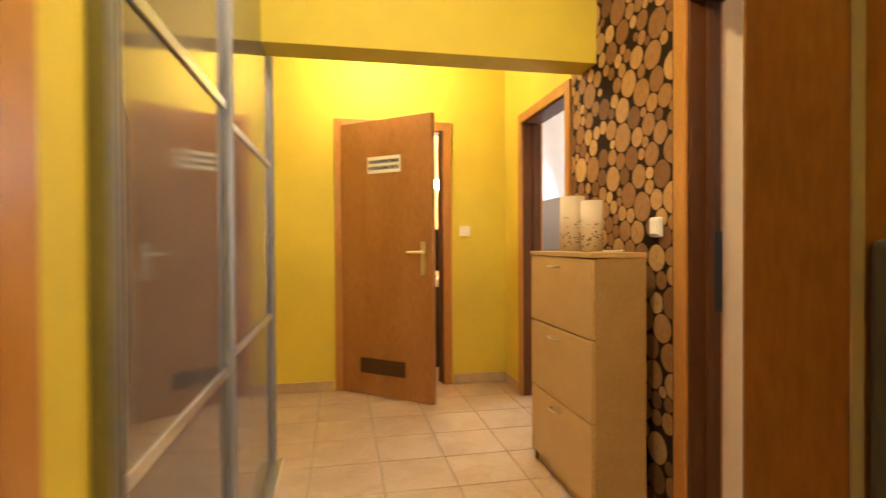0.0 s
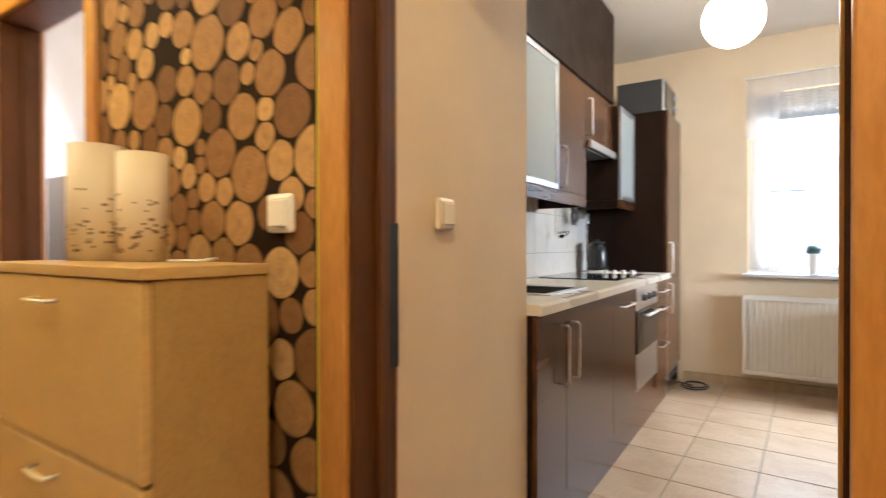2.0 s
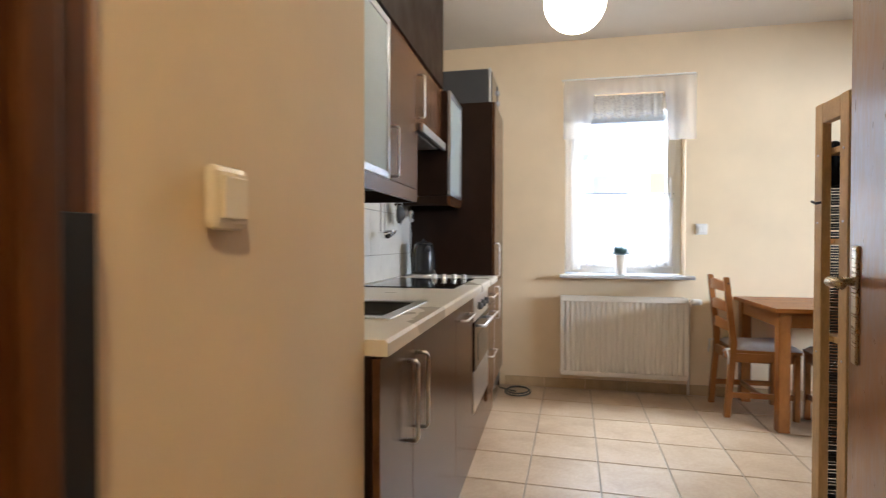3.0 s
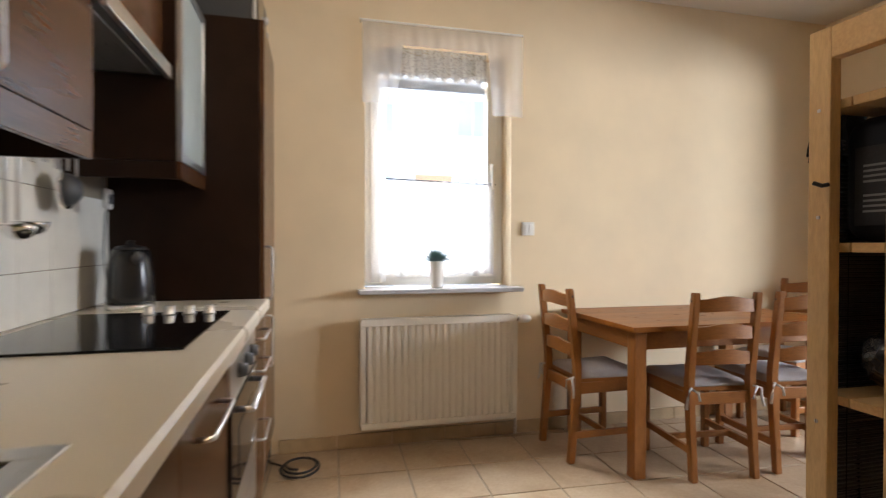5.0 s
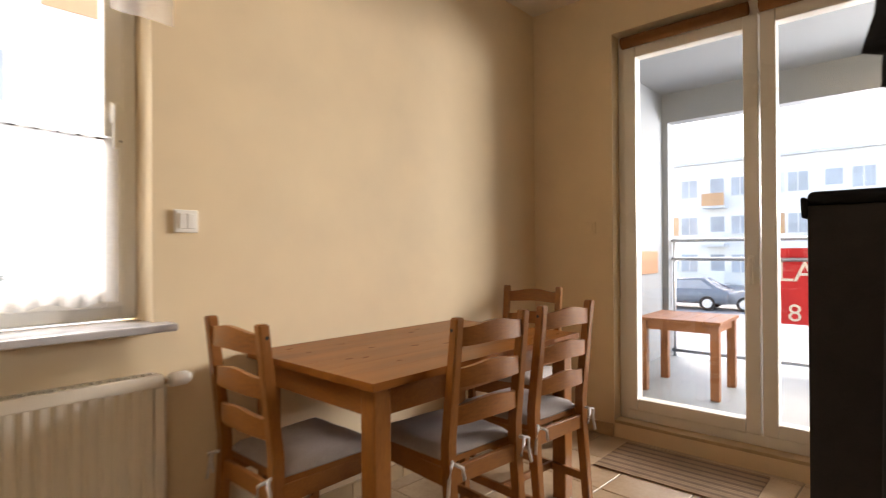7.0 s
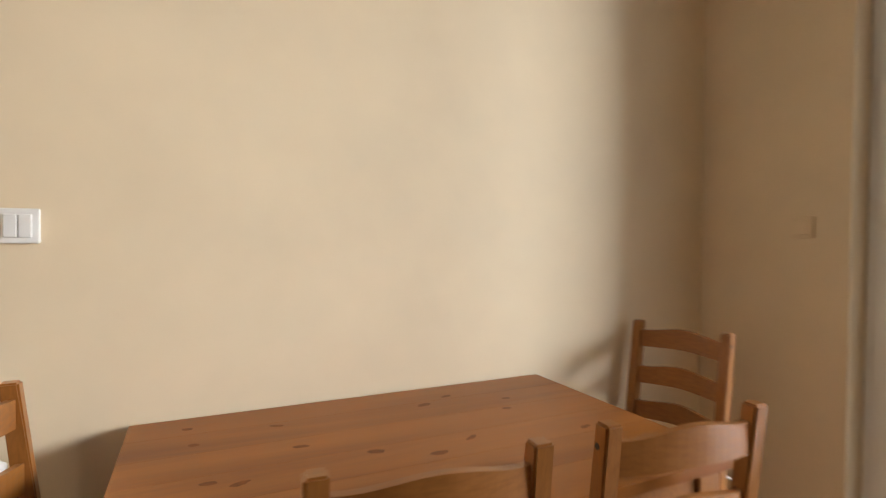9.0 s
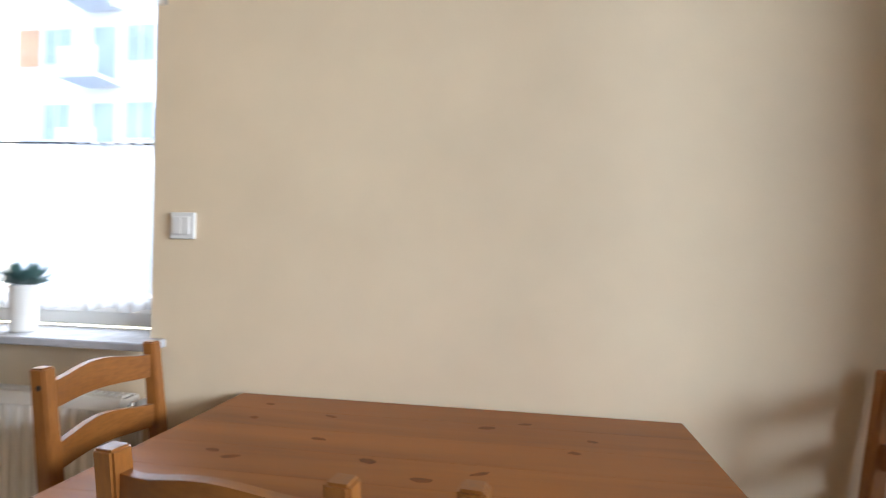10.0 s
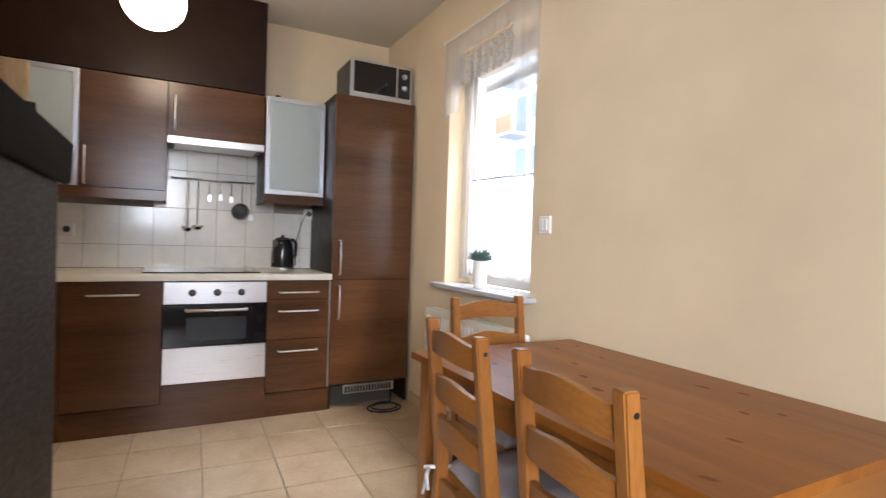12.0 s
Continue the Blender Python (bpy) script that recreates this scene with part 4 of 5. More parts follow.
# ---- dining corner ----
def radiator():
    t = thing("radiator", "white enamelled panel radiator under the window", "radiator")
    y0, y1, z0, z1 = 0.925, 1.82, 0.125, 0.73
    xf = 4.99
    n = 22
    step = (y1 - y0 - 0.05) / n
    prof = []
    for i in range(n):
        a = y0 + 0.025 + i * step
        prof += [(a, xf + 0.016), (a + step * 0.18, xf + 0.001), (a + step * 0.62, xf + 0.001), (a + step * 0.80, xf + 0.016)]
    bm = bmesh.new()
    lo = [bm.verts.new((x, y, z0 + 0.035)) for y, x in prof]
    hi = [bm.verts.new((x, y, z1 - 0.045)) for y, x in prof]
    for i in range(len(prof) - 1):
        bm.faces.new((lo[i], lo[i + 1], hi[i + 1], hi[i]))
    part("ribbed_panel", bm, ENAMEL, t)
    bm = bmesh.new()
    box(bm, xf - 0.001, xf + 0.018, y0, y1, z1 - 0.045, z1 - 0.004, 0.004)
    box(bm, xf - 0.001, xf + 0.018, y0, y1, z0, z0 + 0.035, 0.004)
    box(bm, xf - 0.001, xf + 0.018, y0, y0 + 0.025, z0 + 0.035, z1 - 0.045, 0.003)
    box(bm, xf - 0.001, xf + 0.018, y1 - 0.025, y1, z0 + 0.035, z1 - 0.045, 0.003)
    part("rim", bm, ENAMEL, t)
    block("back_panel", (xf + 0.06, xf + 0.07, y0 + 0.005, y1 - 0.005, z0, z1 - 0.006), ENAMEL, t, 0.003)
    bm = bmesh.new()
    for i in range(38):
        y = y0 + 0.02 + i * (y1 - y0 - 0.04) / 37
        box(bm, xf + 0.019, xf + 0.058, y - 0.003, y + 0.003, z1 - 0.012, z1 - 0.004)
    part("top_grille", bm, ENAMEL, t)
    for y in (y0, y1):
        block("side_cover", (xf, xf + 0.07, y - 0.002, y + 0.002, z0 + 0.02, z1 - 0.01), ENAMEL, t)
    for y in (y0 + 0.15, y1 - 0.15):
        block("wall_bracket", (xf + 0.0705, XE - 0.001, y - 0.012, y + 0.012, 0.2, 0.66), ENAMEL, t)
    bm = tube(bmesh.new(), [(5.03, 0.922, 0.695), (5.03, 0.895, 0.695)], 0.013, 12)
    part("valve", bm, CHROME, t, "chrome valve", True)
    bm = bmesh.new()
    tube(bm, [(5.03, 0.894, 0.695), (5.03, 0.885, 0.695), (5.03, 0.84, 0.695), (5.03, 0.825, 0.695)], [0.02, 0.024, 0.023, 0.014], 18)
    part("thermostat", bm, PLASTIC, t, "white thermostat head", True)
    part("pipe", tube(bmesh.new(), [(5.04, 0.905, 0.68), (5.05, 0.905, 0.3), (5.06, 0.905, 0.01)], 0.008, 10), ENAMEL, t, "", True)


radiator()


def table():
    t = thing("dining_table", "antique-stained knotty pine dining table against the wall", "dining table")
    x0, x1, y0, y1, z = 4.34, 5.08, -0.607, 0.598, 0.74
    top = thing("tabletop", "", "")
    for k in ("label", "category"):
        if k in top:
            del top[k]
    top.parent = t
    n = 6
    w = (x1 - x0) / n
    for i in range(n):
        b = box(bmesh.new(), x0 + i * w, x0 + (i + 1) * w - 0.0001, y0, y1, z - 0.024, z, 0.0004, 1)
        part("board", b, PINE, top)
    KNOT = paint("pine_knot", (0.165, 0.053, 0.015), 0.5, 0.35, scale=60, spec=0.2)
    random.seed(17)
    for kx, ky in ((4.622, -0.027), (4.671, -0.132), (4.686, 0.096), (4.78, 0.239), (4.816, -0.32), (4.894, -0.366), (4.934, 0.271), (4.997, 0.469), (4.674, 0.428), (4.65, 0.375), (4.617, -0.424), (4.98, -0.215), (4.885, 0.454), (4.935, -0.125), (4.45, 0.1), (4.42, -0.35), (4.52, 0.33), (4.4, -0.52)):
        bm = bmesh.new()
        a, r1, r2 = random.uniform(-0.5, 0.5), random.uniform(0.006, 0.011), random.uniform(0.01, 0.022)
        ring = []
        for k in range(14):
            c, s_ = math.cos(k * 0.4488), math.sin(k * 0.4488)
            w_ = 1 + random.uniform(-0.15, 0.15)
            px, py = r1 * c * w_, r2 * s_ * w_
            ring.append((kx + px * math.cos(a) - py * math.sin(a), ky + px * math.sin(a) + py * math.cos(a)))
        slab(bm, ring, "z", z - 0.001, z + 0.0003)
        part("knot", bm, KNOT, top, "dark knot")
    for nm, d in (("apron", (x0 + 0.035, x0 + 0.055, y0 + 0.09, y1 - 0.09)), ("apron", (x1 - 0.055, x1 - 0.035, y0 + 0.09, y1 - 0.09)), ("apron", (x0 + 0.09, x1 - 0.09, y0 + 0.035, y0 + 0.055)), ("apron", (x0 + 0.09, x1 - 0.09, y1 - 0.055, y1 - 0.035))):
        block(nm, (*d, z - 0.115, z - 0.0245), PINEX, t, 0.002)
    for x in (x0 + 0.025, x1 - 0.09):
        for y in (y0 + 0.025, y1 - 0.09):
            block("leg", (x, x + 0.065, y, y + 0.065, 0.0, z - 0.0246), PINEZ, t, 0.005)


table()


def chair(m):
    """Ladder-back chair; local +y is the way it faces, origin under the middle of the seat's back edge."""
    t = thing("dining_chair", "antique-stained pine ladder-back chair with a grey tied seat cushion", "chair", "chairs round the dining table", m)
    hw = 0.163
    for s in (-1, 1):
        bm = bmesh.new()
        pts = [(-0.045, 0.0), (-0.012, 0.42), (-0.012, 0.50), (-0.055, 0.905)]
        outline = [(y, z) for y, z in pts] + [(pts[3][0] + 0.034, 0.905), (0.026, 0.50), (0.026, 0.42), (-0.009, 0.0)]
        slab(bm, outline, "x", s * hw - 0.0165, s * hw + 0.0165)
        bmesh.ops.bevel(bm, geom=bm.edges[:], offset=0.004, segments=2, affect="EDGES")
        bk = part("back_post", bm, PINEZ, t)
        bm = tube(bmesh.new(), [(s * (hw + 0.0166), -0.029, 0.865), (s * (hw + 0.0175), -0.029, 0.865)], 0.006, 10)
        part("bolt_hole", bm, BLACK, bk)
        block("front_leg", (s * 0.178 - 0.017, s * 0.178 + 0.017, 0.355, 0.389, 0.0, 0.42), PINEZ, t, 0.004)
        block("side_rail", (s * 0.172 - 0.009, s * 0.172 + 0.009, 0.02, 0.36, 0.36, 0.418), PINEX, t, 0.003)
        bm = box(bmesh.new(), s * 0.172 - 0.009, s * 0.172 + 0.009, -0.018, 0.36, 0.13, 0.165, 0.003)
        part("side_stretcher", bm, PINEX, t)
    block("cross_stretcher", (-0.164, 0.164, 0.16, 0.178, 0.135, 0.165), PINEX, t, 0.003)
    block("front_rail", (-0.16, 0.16, 0.36, 0.38, 0.36, 0.418), PINEX, t, 0.003)
    block("back_rail", (-0.146, 0.146, -0.005, 0.013, 0.36, 0.418), PINEX, t, 0.003)

    def slat(zc, h, yy):
        """A back slat, bowed backwards and arched along its top."""
        bm = bmesh.new()
        n = 14
        cols = []
        for i in range(n + 1):
            u = -1 + 2 * i / n
            x = u * (hw - 0.0168)
            bow = -0.022 * (1 - u * u)
            arch = 0.017 * (0.5 + 0.5 * math.cos(u * math.pi))
            low = 0.006 * (0.5 + 0.5 * math.cos(u * math.pi))
            cols.append([bm.verts.new((x, yy + bow + dy, zz)) for dy, zz in ((-0.008, zc - h / 2 + low), (0.008, zc - h / 2 + low), (0.008, zc + h / 2 + arch), (-0.008, zc + h / 2 + arch))])
        for a, b in zip(cols, cols[1:]):
            for k in range(4):
                bm.faces.new((a[k], a[(k + 1) % 4], b[(k + 1) % 4], b[k]))
        bm.faces.new(cols[0][::-1])
        bm.faces.new(cols[-1])
        part("back_slat", bm, PINEX, t)
    slat(0.842, 0.06, -0.033)
    slat(0.71, 0.06, -0.02)
    slat(0.585, 0.06, -0.006)
    bm = bmesh.new()
    slab(bm, [(-0.172, 0.028), (0.172, 0.028), (0.198, 0.395), (-0.198, 0.395)], "z", 0.419, 0.437)
    part("seat", bm, PINEX, t)
    # cushion: a soft pad with drooping edges
    bm = bmesh.new()
    n = 14
    gridt, gridb = [], []
    for i in range(n + 1):
        rt, rb = [], []
        for j in range(n + 1):
            u, v = -1 + 2 * i / n, j / n
            hwid = 0.175 + 0.022 * v
            edge = max(0, 1 - max(abs(u), abs(2 * v - 1)) ** 6)
            z = 0.44 + 0.028 * edge ** 0.5 + 0.003 * math.sin(u * 7) * math.cos(v * 8)
            rt.append(bm.verts.new((u * hwid, 0.03 + v * 0.37, z + 0.004)))
            rb.append(bm.verts.new((u * hwid, 0.03 + v * 0.37, 0.4385)))
        gridt.append(rt)
        gridb.append(rb)
    for i in range(n):
        for j in range(n):
            bm.faces.new((gridt[i][j], gridt[i + 1][j], gridt[i + 1][j + 1], gridt[i][j + 1]))
            bm.faces.new((gridb[i][j], gridb[i][j + 1], gridb[i + 1][j + 1], gridb[i + 1][j]))
    for k in range(n):
        for g in ((gridt[0], gridb[0]), (gridt[n], gridb[n])):
            bm.faces.new((g[0][k], g[0][k + 1], g[1][k + 1], g[1][k]))
        bm.faces.new((gridt[k][0], gridt[k + 1][0], gridb[k + 1][0], gridb[k][0]))
        bm.faces.new((gridt[k][n], gridt[k + 1][n], gridb[k + 1][n], gridb[k][n]))
    cu = part("cushion", bm, CUSHION, t, "grey cloth seat cushion", True)
    for s in (-1, 1):
        bm = bmesh.new()
        tube(bm, [(s * 0.15, 0.035, 0.447), (s * 0.17, -0.02, 0.445), (s * 0.19, -0.035, 0.44), (s * 0.195, -0.03, 0.40), (s * 0.205, -0.035, 0.35)], 0.006, 6)
        tube(bm, [(s * 0.17, -0.03, 0.443), (s * 0.15, -0.045, 0.43), (s * 0.14, -0.042, 0.39)], 0.006, 6)
        part("tie", bm, CUSHEDGE, cu, "white tie band", True)
    return t


first = chair(pose(4.295, 0.145, 0, 0, 0, -95.5))
copy_thing(first, pose(4.28, -0.328, 0, 0, 0, -95))
copy_thing(first, pose(4.781, 0.752, 0, 0, 0, 181))
copy_thing(first, pose(4.88, -1.035, 0, 0, 0, 9))


def switch(name, at, nx, ny, w, h, mat, label, rockers=2, category="light switch", soft=0.003):
    """A wall plate with rockers on a wall whose normal is (nx, ny)."""
    t = thing(name, label, category, "", Matrix.Translation(at) @ Matrix.Rotation(math.atan2(ny, nx) + math.pi / 2, 4, "Z"))
    block("plate", (-w / 2, w / 2, -0.010 - soft * 0.9, -0.0005, -h / 2, h / 2), mat, t, soft)
    n = max(1, rockers)
    iw = w * 0.68 / n
    for i in range(n):
        x = -w * 0.34 + i * iw
        block("rocker", (x + 0.0008, x + iw - 0.0008, -0.0165 - soft * 0.9, -0.0102 - soft * 0.9, -h * 0.33, h * 0.33), mat, t, 0.002)
    return t


switch("light_switch", (XE, 0.813, 1.226), -1, 0, 0.08, 0.08, PLASTIC, "white double light switch on the cream wall")
switch("light_switch", (4.70, YS, 1.25), 0, 1, 0.075, 0.075, CREAM, "cream painted-over wall plate beside the balcony door", 1)
switch("light_switch", (0.872, 4.545, 1.206), 0, -1, 0.082, 0.082, PLASTIC, "white light switch on the yellow wall", 1)
switch("light_switch", (1.555, 2.30, 1.181), 0, -1, 0.075, 0.082, CREAMPL, "rounded cream light switch on the wall pier", 1, "light switch", 0.009)
switch("wall_control", (1.2065, 2.478, 1.171), -1, 0, 0.08, 0.085, PLASTIC, "rounded white wall control on the log wallpaper", 1, "wall control", 0.009)

# potted plant on the sill
pp = thing("potted_plant", "small blue-green artificial plant in a tall white pot", "potted plant", "", pose(5.10, 1.375, 0.8825))
part("pot", lathe(bmesh.new(), [(0.034, 0), (0.036, 0.01), (0.042, 0.145), (0.042, 0.15), (0.037, 0.15), (0.035, 0.12)]), CERAMIC, pp, "tall white ceramic pot", True)
random.seed(11)
bm = bmesh.new()
for i in range(260):
    a, e = random.uniform(0, 6.283), random.uniform(0.05, 1.5)
    ln = random.uniform(0.045, 0.085)
    base = Vector((0.02 * math.cos(a), 0.02 * math.sin(a), 0.15))
    d = Vector((math.cos(a) * math.cos(e), math.sin(a) * math.cos(e), math.sin(e) * 0.8 + 0.1)).normalized()
    tip = base + d * ln
    s = d.cross(Vector((0.3, 0.2, 1))).normalized() * 0.0035
    m1 = base + d * ln * 0.6
    v = [bm.verts.new(p) for p in (base, m1 + s, tip, m1 - s)]
    bm.faces.new(v)
part("leaves", bm, LEAF, pp, "blue-green needle leaves")

# pendant globe
pg = thing("pendant_lamp", "lit white opal glass globe pendant lamp", "pendant lamp")
bm = bmesh.new()
bmesh.ops.create_uvsphere(bm, u_segments=40, v_segments=24, radius=0.142)
bmesh.ops.translate(bm, verts=bm.verts[:], vec=(3.475, 1.785, 2.25))
part("globe", bm, glow("lit_opal_glass", (1.0, 0.85, 0.64), 3.2), pg, "glowing opal glass globe", True)
part("rod", tube(bmesh.new(), [(3.475, 1.785, 2.385), (3.475, 1.785, 2.64)], 0.008, 10), STEELZ, pg)
part("canopy", lathe(bmesh.new(), [(0.02, 0), (0.05, 0.02), (0.055, 0.04)], 3.475, 1.785, H - 0.041), STEELZ, pg, "", True)

# rug
rg = thing("rug", "brown striped woven mat before the balcony door", "rug")
n = 22
for i in range(n):
    y0 = -1.385 + i * 0.42 / n
    part("stripe", box(bmesh.new(), 3.74, 4.455, y0, y0 + 0.44 / n - 0.0008, 0.0005, 0.008, 0.002, 1), (JUTE, JUTEDK, JUTE)[i % 3], rg)


# ---- shelf rack with black covers ----
def rack():
    t = thing("shelf_rack", "raw pine shelf rack with open shelves and end frames", "shelf rack")
    x0, x1, y0, y1, z1 = 2.948, 3.177, 0.14, 0.914, 1.64
    w, d = 0.032, 0.054
    for y in (y0 + w, y1):
        up = thing("end_frame", "", "")
        for k in ("label", "category"):
            if k in up:
                del up[k]
        up.parent = t
        block("post", (x1 - d, x1, y - w, y, 0, z1), RAWPINE, up, 0.003)
        block("post", (x0, x0 + d, y - w, y, 0, z1), RAWPINE, up, 0.003)
        block("rail", (x0 + d, x1 - d, y - w, y, z1 - 0.075, z1 - 0.002), RAWPINEX, up, 0.003)
        block("rail", (x0 + d, x1 - d, y - w, y, 0.06, 0.12), RAWPINEX, up, 0.003)
    for z in (0.10, 0.763, 1.119, 1.452):
        sh = thing("shelf", "", "")
        for k in ("label", "category"):
            if k in sh:
                del sh[k]
        sh.parent = t
        for i in range(3):
            a = x0 + 0.004 + i * 0.0745
            block("shelf_board", (a, a + 0.071, y0 + 0.002, y1 - w - 0.001, z, z + 0.022), RAWPINEX, sh, 0.002)
    for z in (1.2, 1.45, 0.72):
        for x in (x1 - d / 2, x0 + d / 2):
            part("bolt", tube(bmesh.new(), [(x, y1 + 0.0001, z), (x, y1 + 0.002, z)], 0.0045, 10), STEELZ, t, "small steel screw")
    hk = part("hook", tube(bmesh.new(), [(3.126, 0.915, 1.275), (3.128, 0.93, 1.272), (3.144, 0.937, 1.28)], 0.005, 8), BLACK, t, "black metal hook")
    return t


rack()


def reed_screen(name, label, x, y0, y1, z0, z1, pitch=0.0105, seed=1):
    """A hanging screen of thin black reeds tied on threads, with gaps of light."""
    t = thing(name, label, "screen", "reed screens on the rack")
    rnd = random.Random(seed)
    bm = bmesh.new()
    z = z0
    while z < z1:
        sag = rnd.uniform(-0.0012, 0.0012)
        r = rnd.uniform(0.0042, 0.0052)
        tube(bm, [(x + rnd.uniform(-0.001, 0.001), y0, z + sag), (x, (y0 + y1) / 2, z), (x + rnd.uniform(-0.001, 0.001), y1, z - sag)], r, 6)
        z += pitch + rnd.uniform(-0.0008, 0.0014)
    tagged(part("reeds", bm, BLACK, t), kind="stuff")
    for k in range(4):
        y = y0 + 0.08 + k * (y1 - y0 - 0.16) / 3
        block("thread", (x - 0.0065, x - 0.0055, y, y + 0.002, z0, z1), BLACKCLOTH, t)


reed_screen("reed_screen", "black reed screen hung along the open side of the rack", 3.184, 0.16, 0.865, 0.05, 1.40, seed=2)


def drape(name, label, pts_top, drop, seed, mat=BLACKCLOTH, thick=0.02):
    """Soft cloth hanging from a line of points, with folds."""
    t = thing(name, label, "jacket")
    rnd = random.Random(seed)
    bm = bmesh.new()
    n, mrows = 36, 18
    P = [Vector(p) for p in pts_top]
    rows = []
    for i in range(n + 1):
        u = i / n * (len(P) - 1)
        k = min(int(u), len(P) - 2)
        p = P[k].lerp(P[k + 1], u - k)
        tang = (P[k + 1] - P[k]).normalized()
        nor = Vector((tang.y, -tang.x, 0))
        col = []
        for j in range(mrows + 1):
            v = j / mrows
            off = nor * (0.02 * v * math.sin(u * 9 + seed) + 0.012 * math.sin(u * 23 + v * 3) * v)
            col.append(bm.verts.new(p + off + Vector((0, 0, -drop * v * (1 + 0.04 * math.sin(u * 5))))))
        rows.append(col)
    for a, b in zip(rows, rows[1:]):
        for j in range(mrows):
            bm.faces.new((a[j], b[j], b[j + 1], a[j + 1]))
    ob = part("cloth", bm, mat, t, "", True)
    sol = ob.modifiers.new("thickness", "SOLIDIFY")
    sol.thickness = thick
    return t


drape("black_jacket", "black jacket hanging from the corner of the rack", [(3.19, 0.87, 1.50), (3.2, 0.855, 1.51), (3.216, 0.80, 1.5), (3.216, 0.70, 1.48)], 0.16, 3)
drape("black_coat", "long black coat hanging on the side of the rack", [(3.213, 0.78, 1.36), (3.225, 0.62, 1.40), (3.23, 0.5, 1.41), (3.22, 0.22, 1.36)], 1.3, 5)


# low dark cabinet with a dark cloth over it, behind the rack
ASH = wood("black_ash_foil", (0.024, 0.019, 0.018), (0.012, 0.009, 0.009), "y", 0.5, scale=12, spec=0.3)
dc = thing("dark_cabinet", "tall black-brown cabinet beside the shelf rack", "cabinet")
block("body", (3.0, 3.43, -0.62, -0.222, 0.0, 1.235), ASH, dc, 0.003)
for z0, z1 in ((0.05, 0.62), (0.625, 1.225)):
    block("door", (3.0015, 3.428, -0.6395, -0.6205, z0, z1), ASH, dc, 0.002)
cl = thing("dark_cloth", "thick dark cloth folded over the top of the cabinet", "cloth")
bm = bmesh.new()
box(bm, 2.985, 3.43, -0.648, -0.20, 1.237, 1.272, 0.016, 3)
for y0_, y1_ in ((-0.648, -0.20),):
    box(bm, 3.4325, 3.446, y0_, y1_, 1.2, 1.258, 0.006, 3)
for v in bm.verts:
    v.co += Vector((0, 0, 0.006 * noise.noise(v.co * 9))) + Vector((0.006 * noise.noise(v.co * 13), 0, 0))
part("cloth", bm, BLACKCLOTH, cl, "", True)


def backpack():
    t = thing("dark_bag", "dark zipped bag standing on the rack's upper shelf", "bag")
    bm = bmesh.new()
    box(bm, 2.958, 3.165, 0.45, 0.84, 1.142, 1.435, 0.05, 4)
    part("body", bm, fabric("dark_blue_bag_cloth", (0.012, 0.014, 0.022)), t, "", True)
    lb = block("pocket_label", (2.98, 3.12, 0.8405, 0.8445, 1.18, 1.36), fabric("bag_label_cloth", (0.03, 0.032, 0.038)), t, 0.001)
    GREYINK = paint("grey_print", (0.18, 0.18, 0.19), 0.8, 0.1)
    for i in range(8):
        z = 1.21 + i * 0.012 + (0.02 if i > 3 else 0)
        block("print_line", (3.005, 3.10, 0.8447, 0.8453, z, z + 0.005), GREYINK, lb)


backpack()
tb = thing("plastic_bag", "crumpled dark plastic bag on the rack's middle shelf", "bag")
bm = bmesh.new()
bmesh.ops.create_icosphere(bm, subdivisions=4, radius=0.12)
for v in bm.verts:
    k = 1 + 0.16 * noise.noise(v.co * 22) + 0.1 * noise.noise(v.co * 55)
    v.co = Vector((v.co.x * k * 0.82, v.co.y * k * 1.5, max(-0.085, v.co.z * k * 0.9)))
bmesh.ops.translate(bm, verts=bm.verts[:], vec=(3.06, 0.66, 0.8705))
part("bag", bm, paint("crumpled_black_film", (0.02, 0.02, 0.023), 0.25, 0.2), tb, "", True)
wb = thing("white_box", "white plastic box on the rack's lowest shelf", "box")
block("box", (2.956, 3.08, 0.60, 0.86, 0.1225, 0.50), PLASTIC, wb, 0.012)


# ---- hall ----
wr = thing("sliding_wardrobe", "built-in wardrobe with smoked mirror sliding doors in aluminium rails", "wardrobe")
block("side_panel", (-1.05, -0.47, 3.285, 3.303, 0, 2.6), MAPLESHADE, wr)
block("top_panel", (-1.05, -0.47, 1.297, 3.285, 2.5, 2.6), MAPLESHADE, wr)
block("top_track", (-0.47, -0.385, 1.297, 3.30, 2.48, 2.52), ALU, wr, 0.002)
block("bottom_track", (-0.47, -0.385, 1.297, 3.30, 0, 0.012), ALU, wr, 0.002)
for y0, y1, x in ((1.297, 2.13, -0.41), (2.08, 3.30, -0.44)):
    d = thing("sliding_door", "", "")
    for k in ("label", "category"):
        if k in d:
            del d[k]
    d.parent = wr
    block("panel", (x - 0.004, x, y0 + 0.03, y1 - 0.03, 0.04, 2.46), SMOKE, d, 0, "smoked mirror panel")
    for a in (y0, y1 - 0.045):
        bm = slab(bmesh.new(), [(x - 0.014, a), (x + 0.012, a), (x + 0.02, a + 0.008), (x + 0.02, a + 0.016), (x + 0.01, a + 0.022), (x + 0.02, a + 0.030), (x + 0.016, a + 0.045), (x - 0.014, a + 0.045)], "z", 0.014, 2.475)
        st_ = part("stile", bm, STILE, d, "aluminium grip stile")
        block("groove", (x + 0.0125, x + 0.0195, a + 0.017, a + 0.0285, 0.016, 2.47), RUBBER, st_, 0, "dark groove")
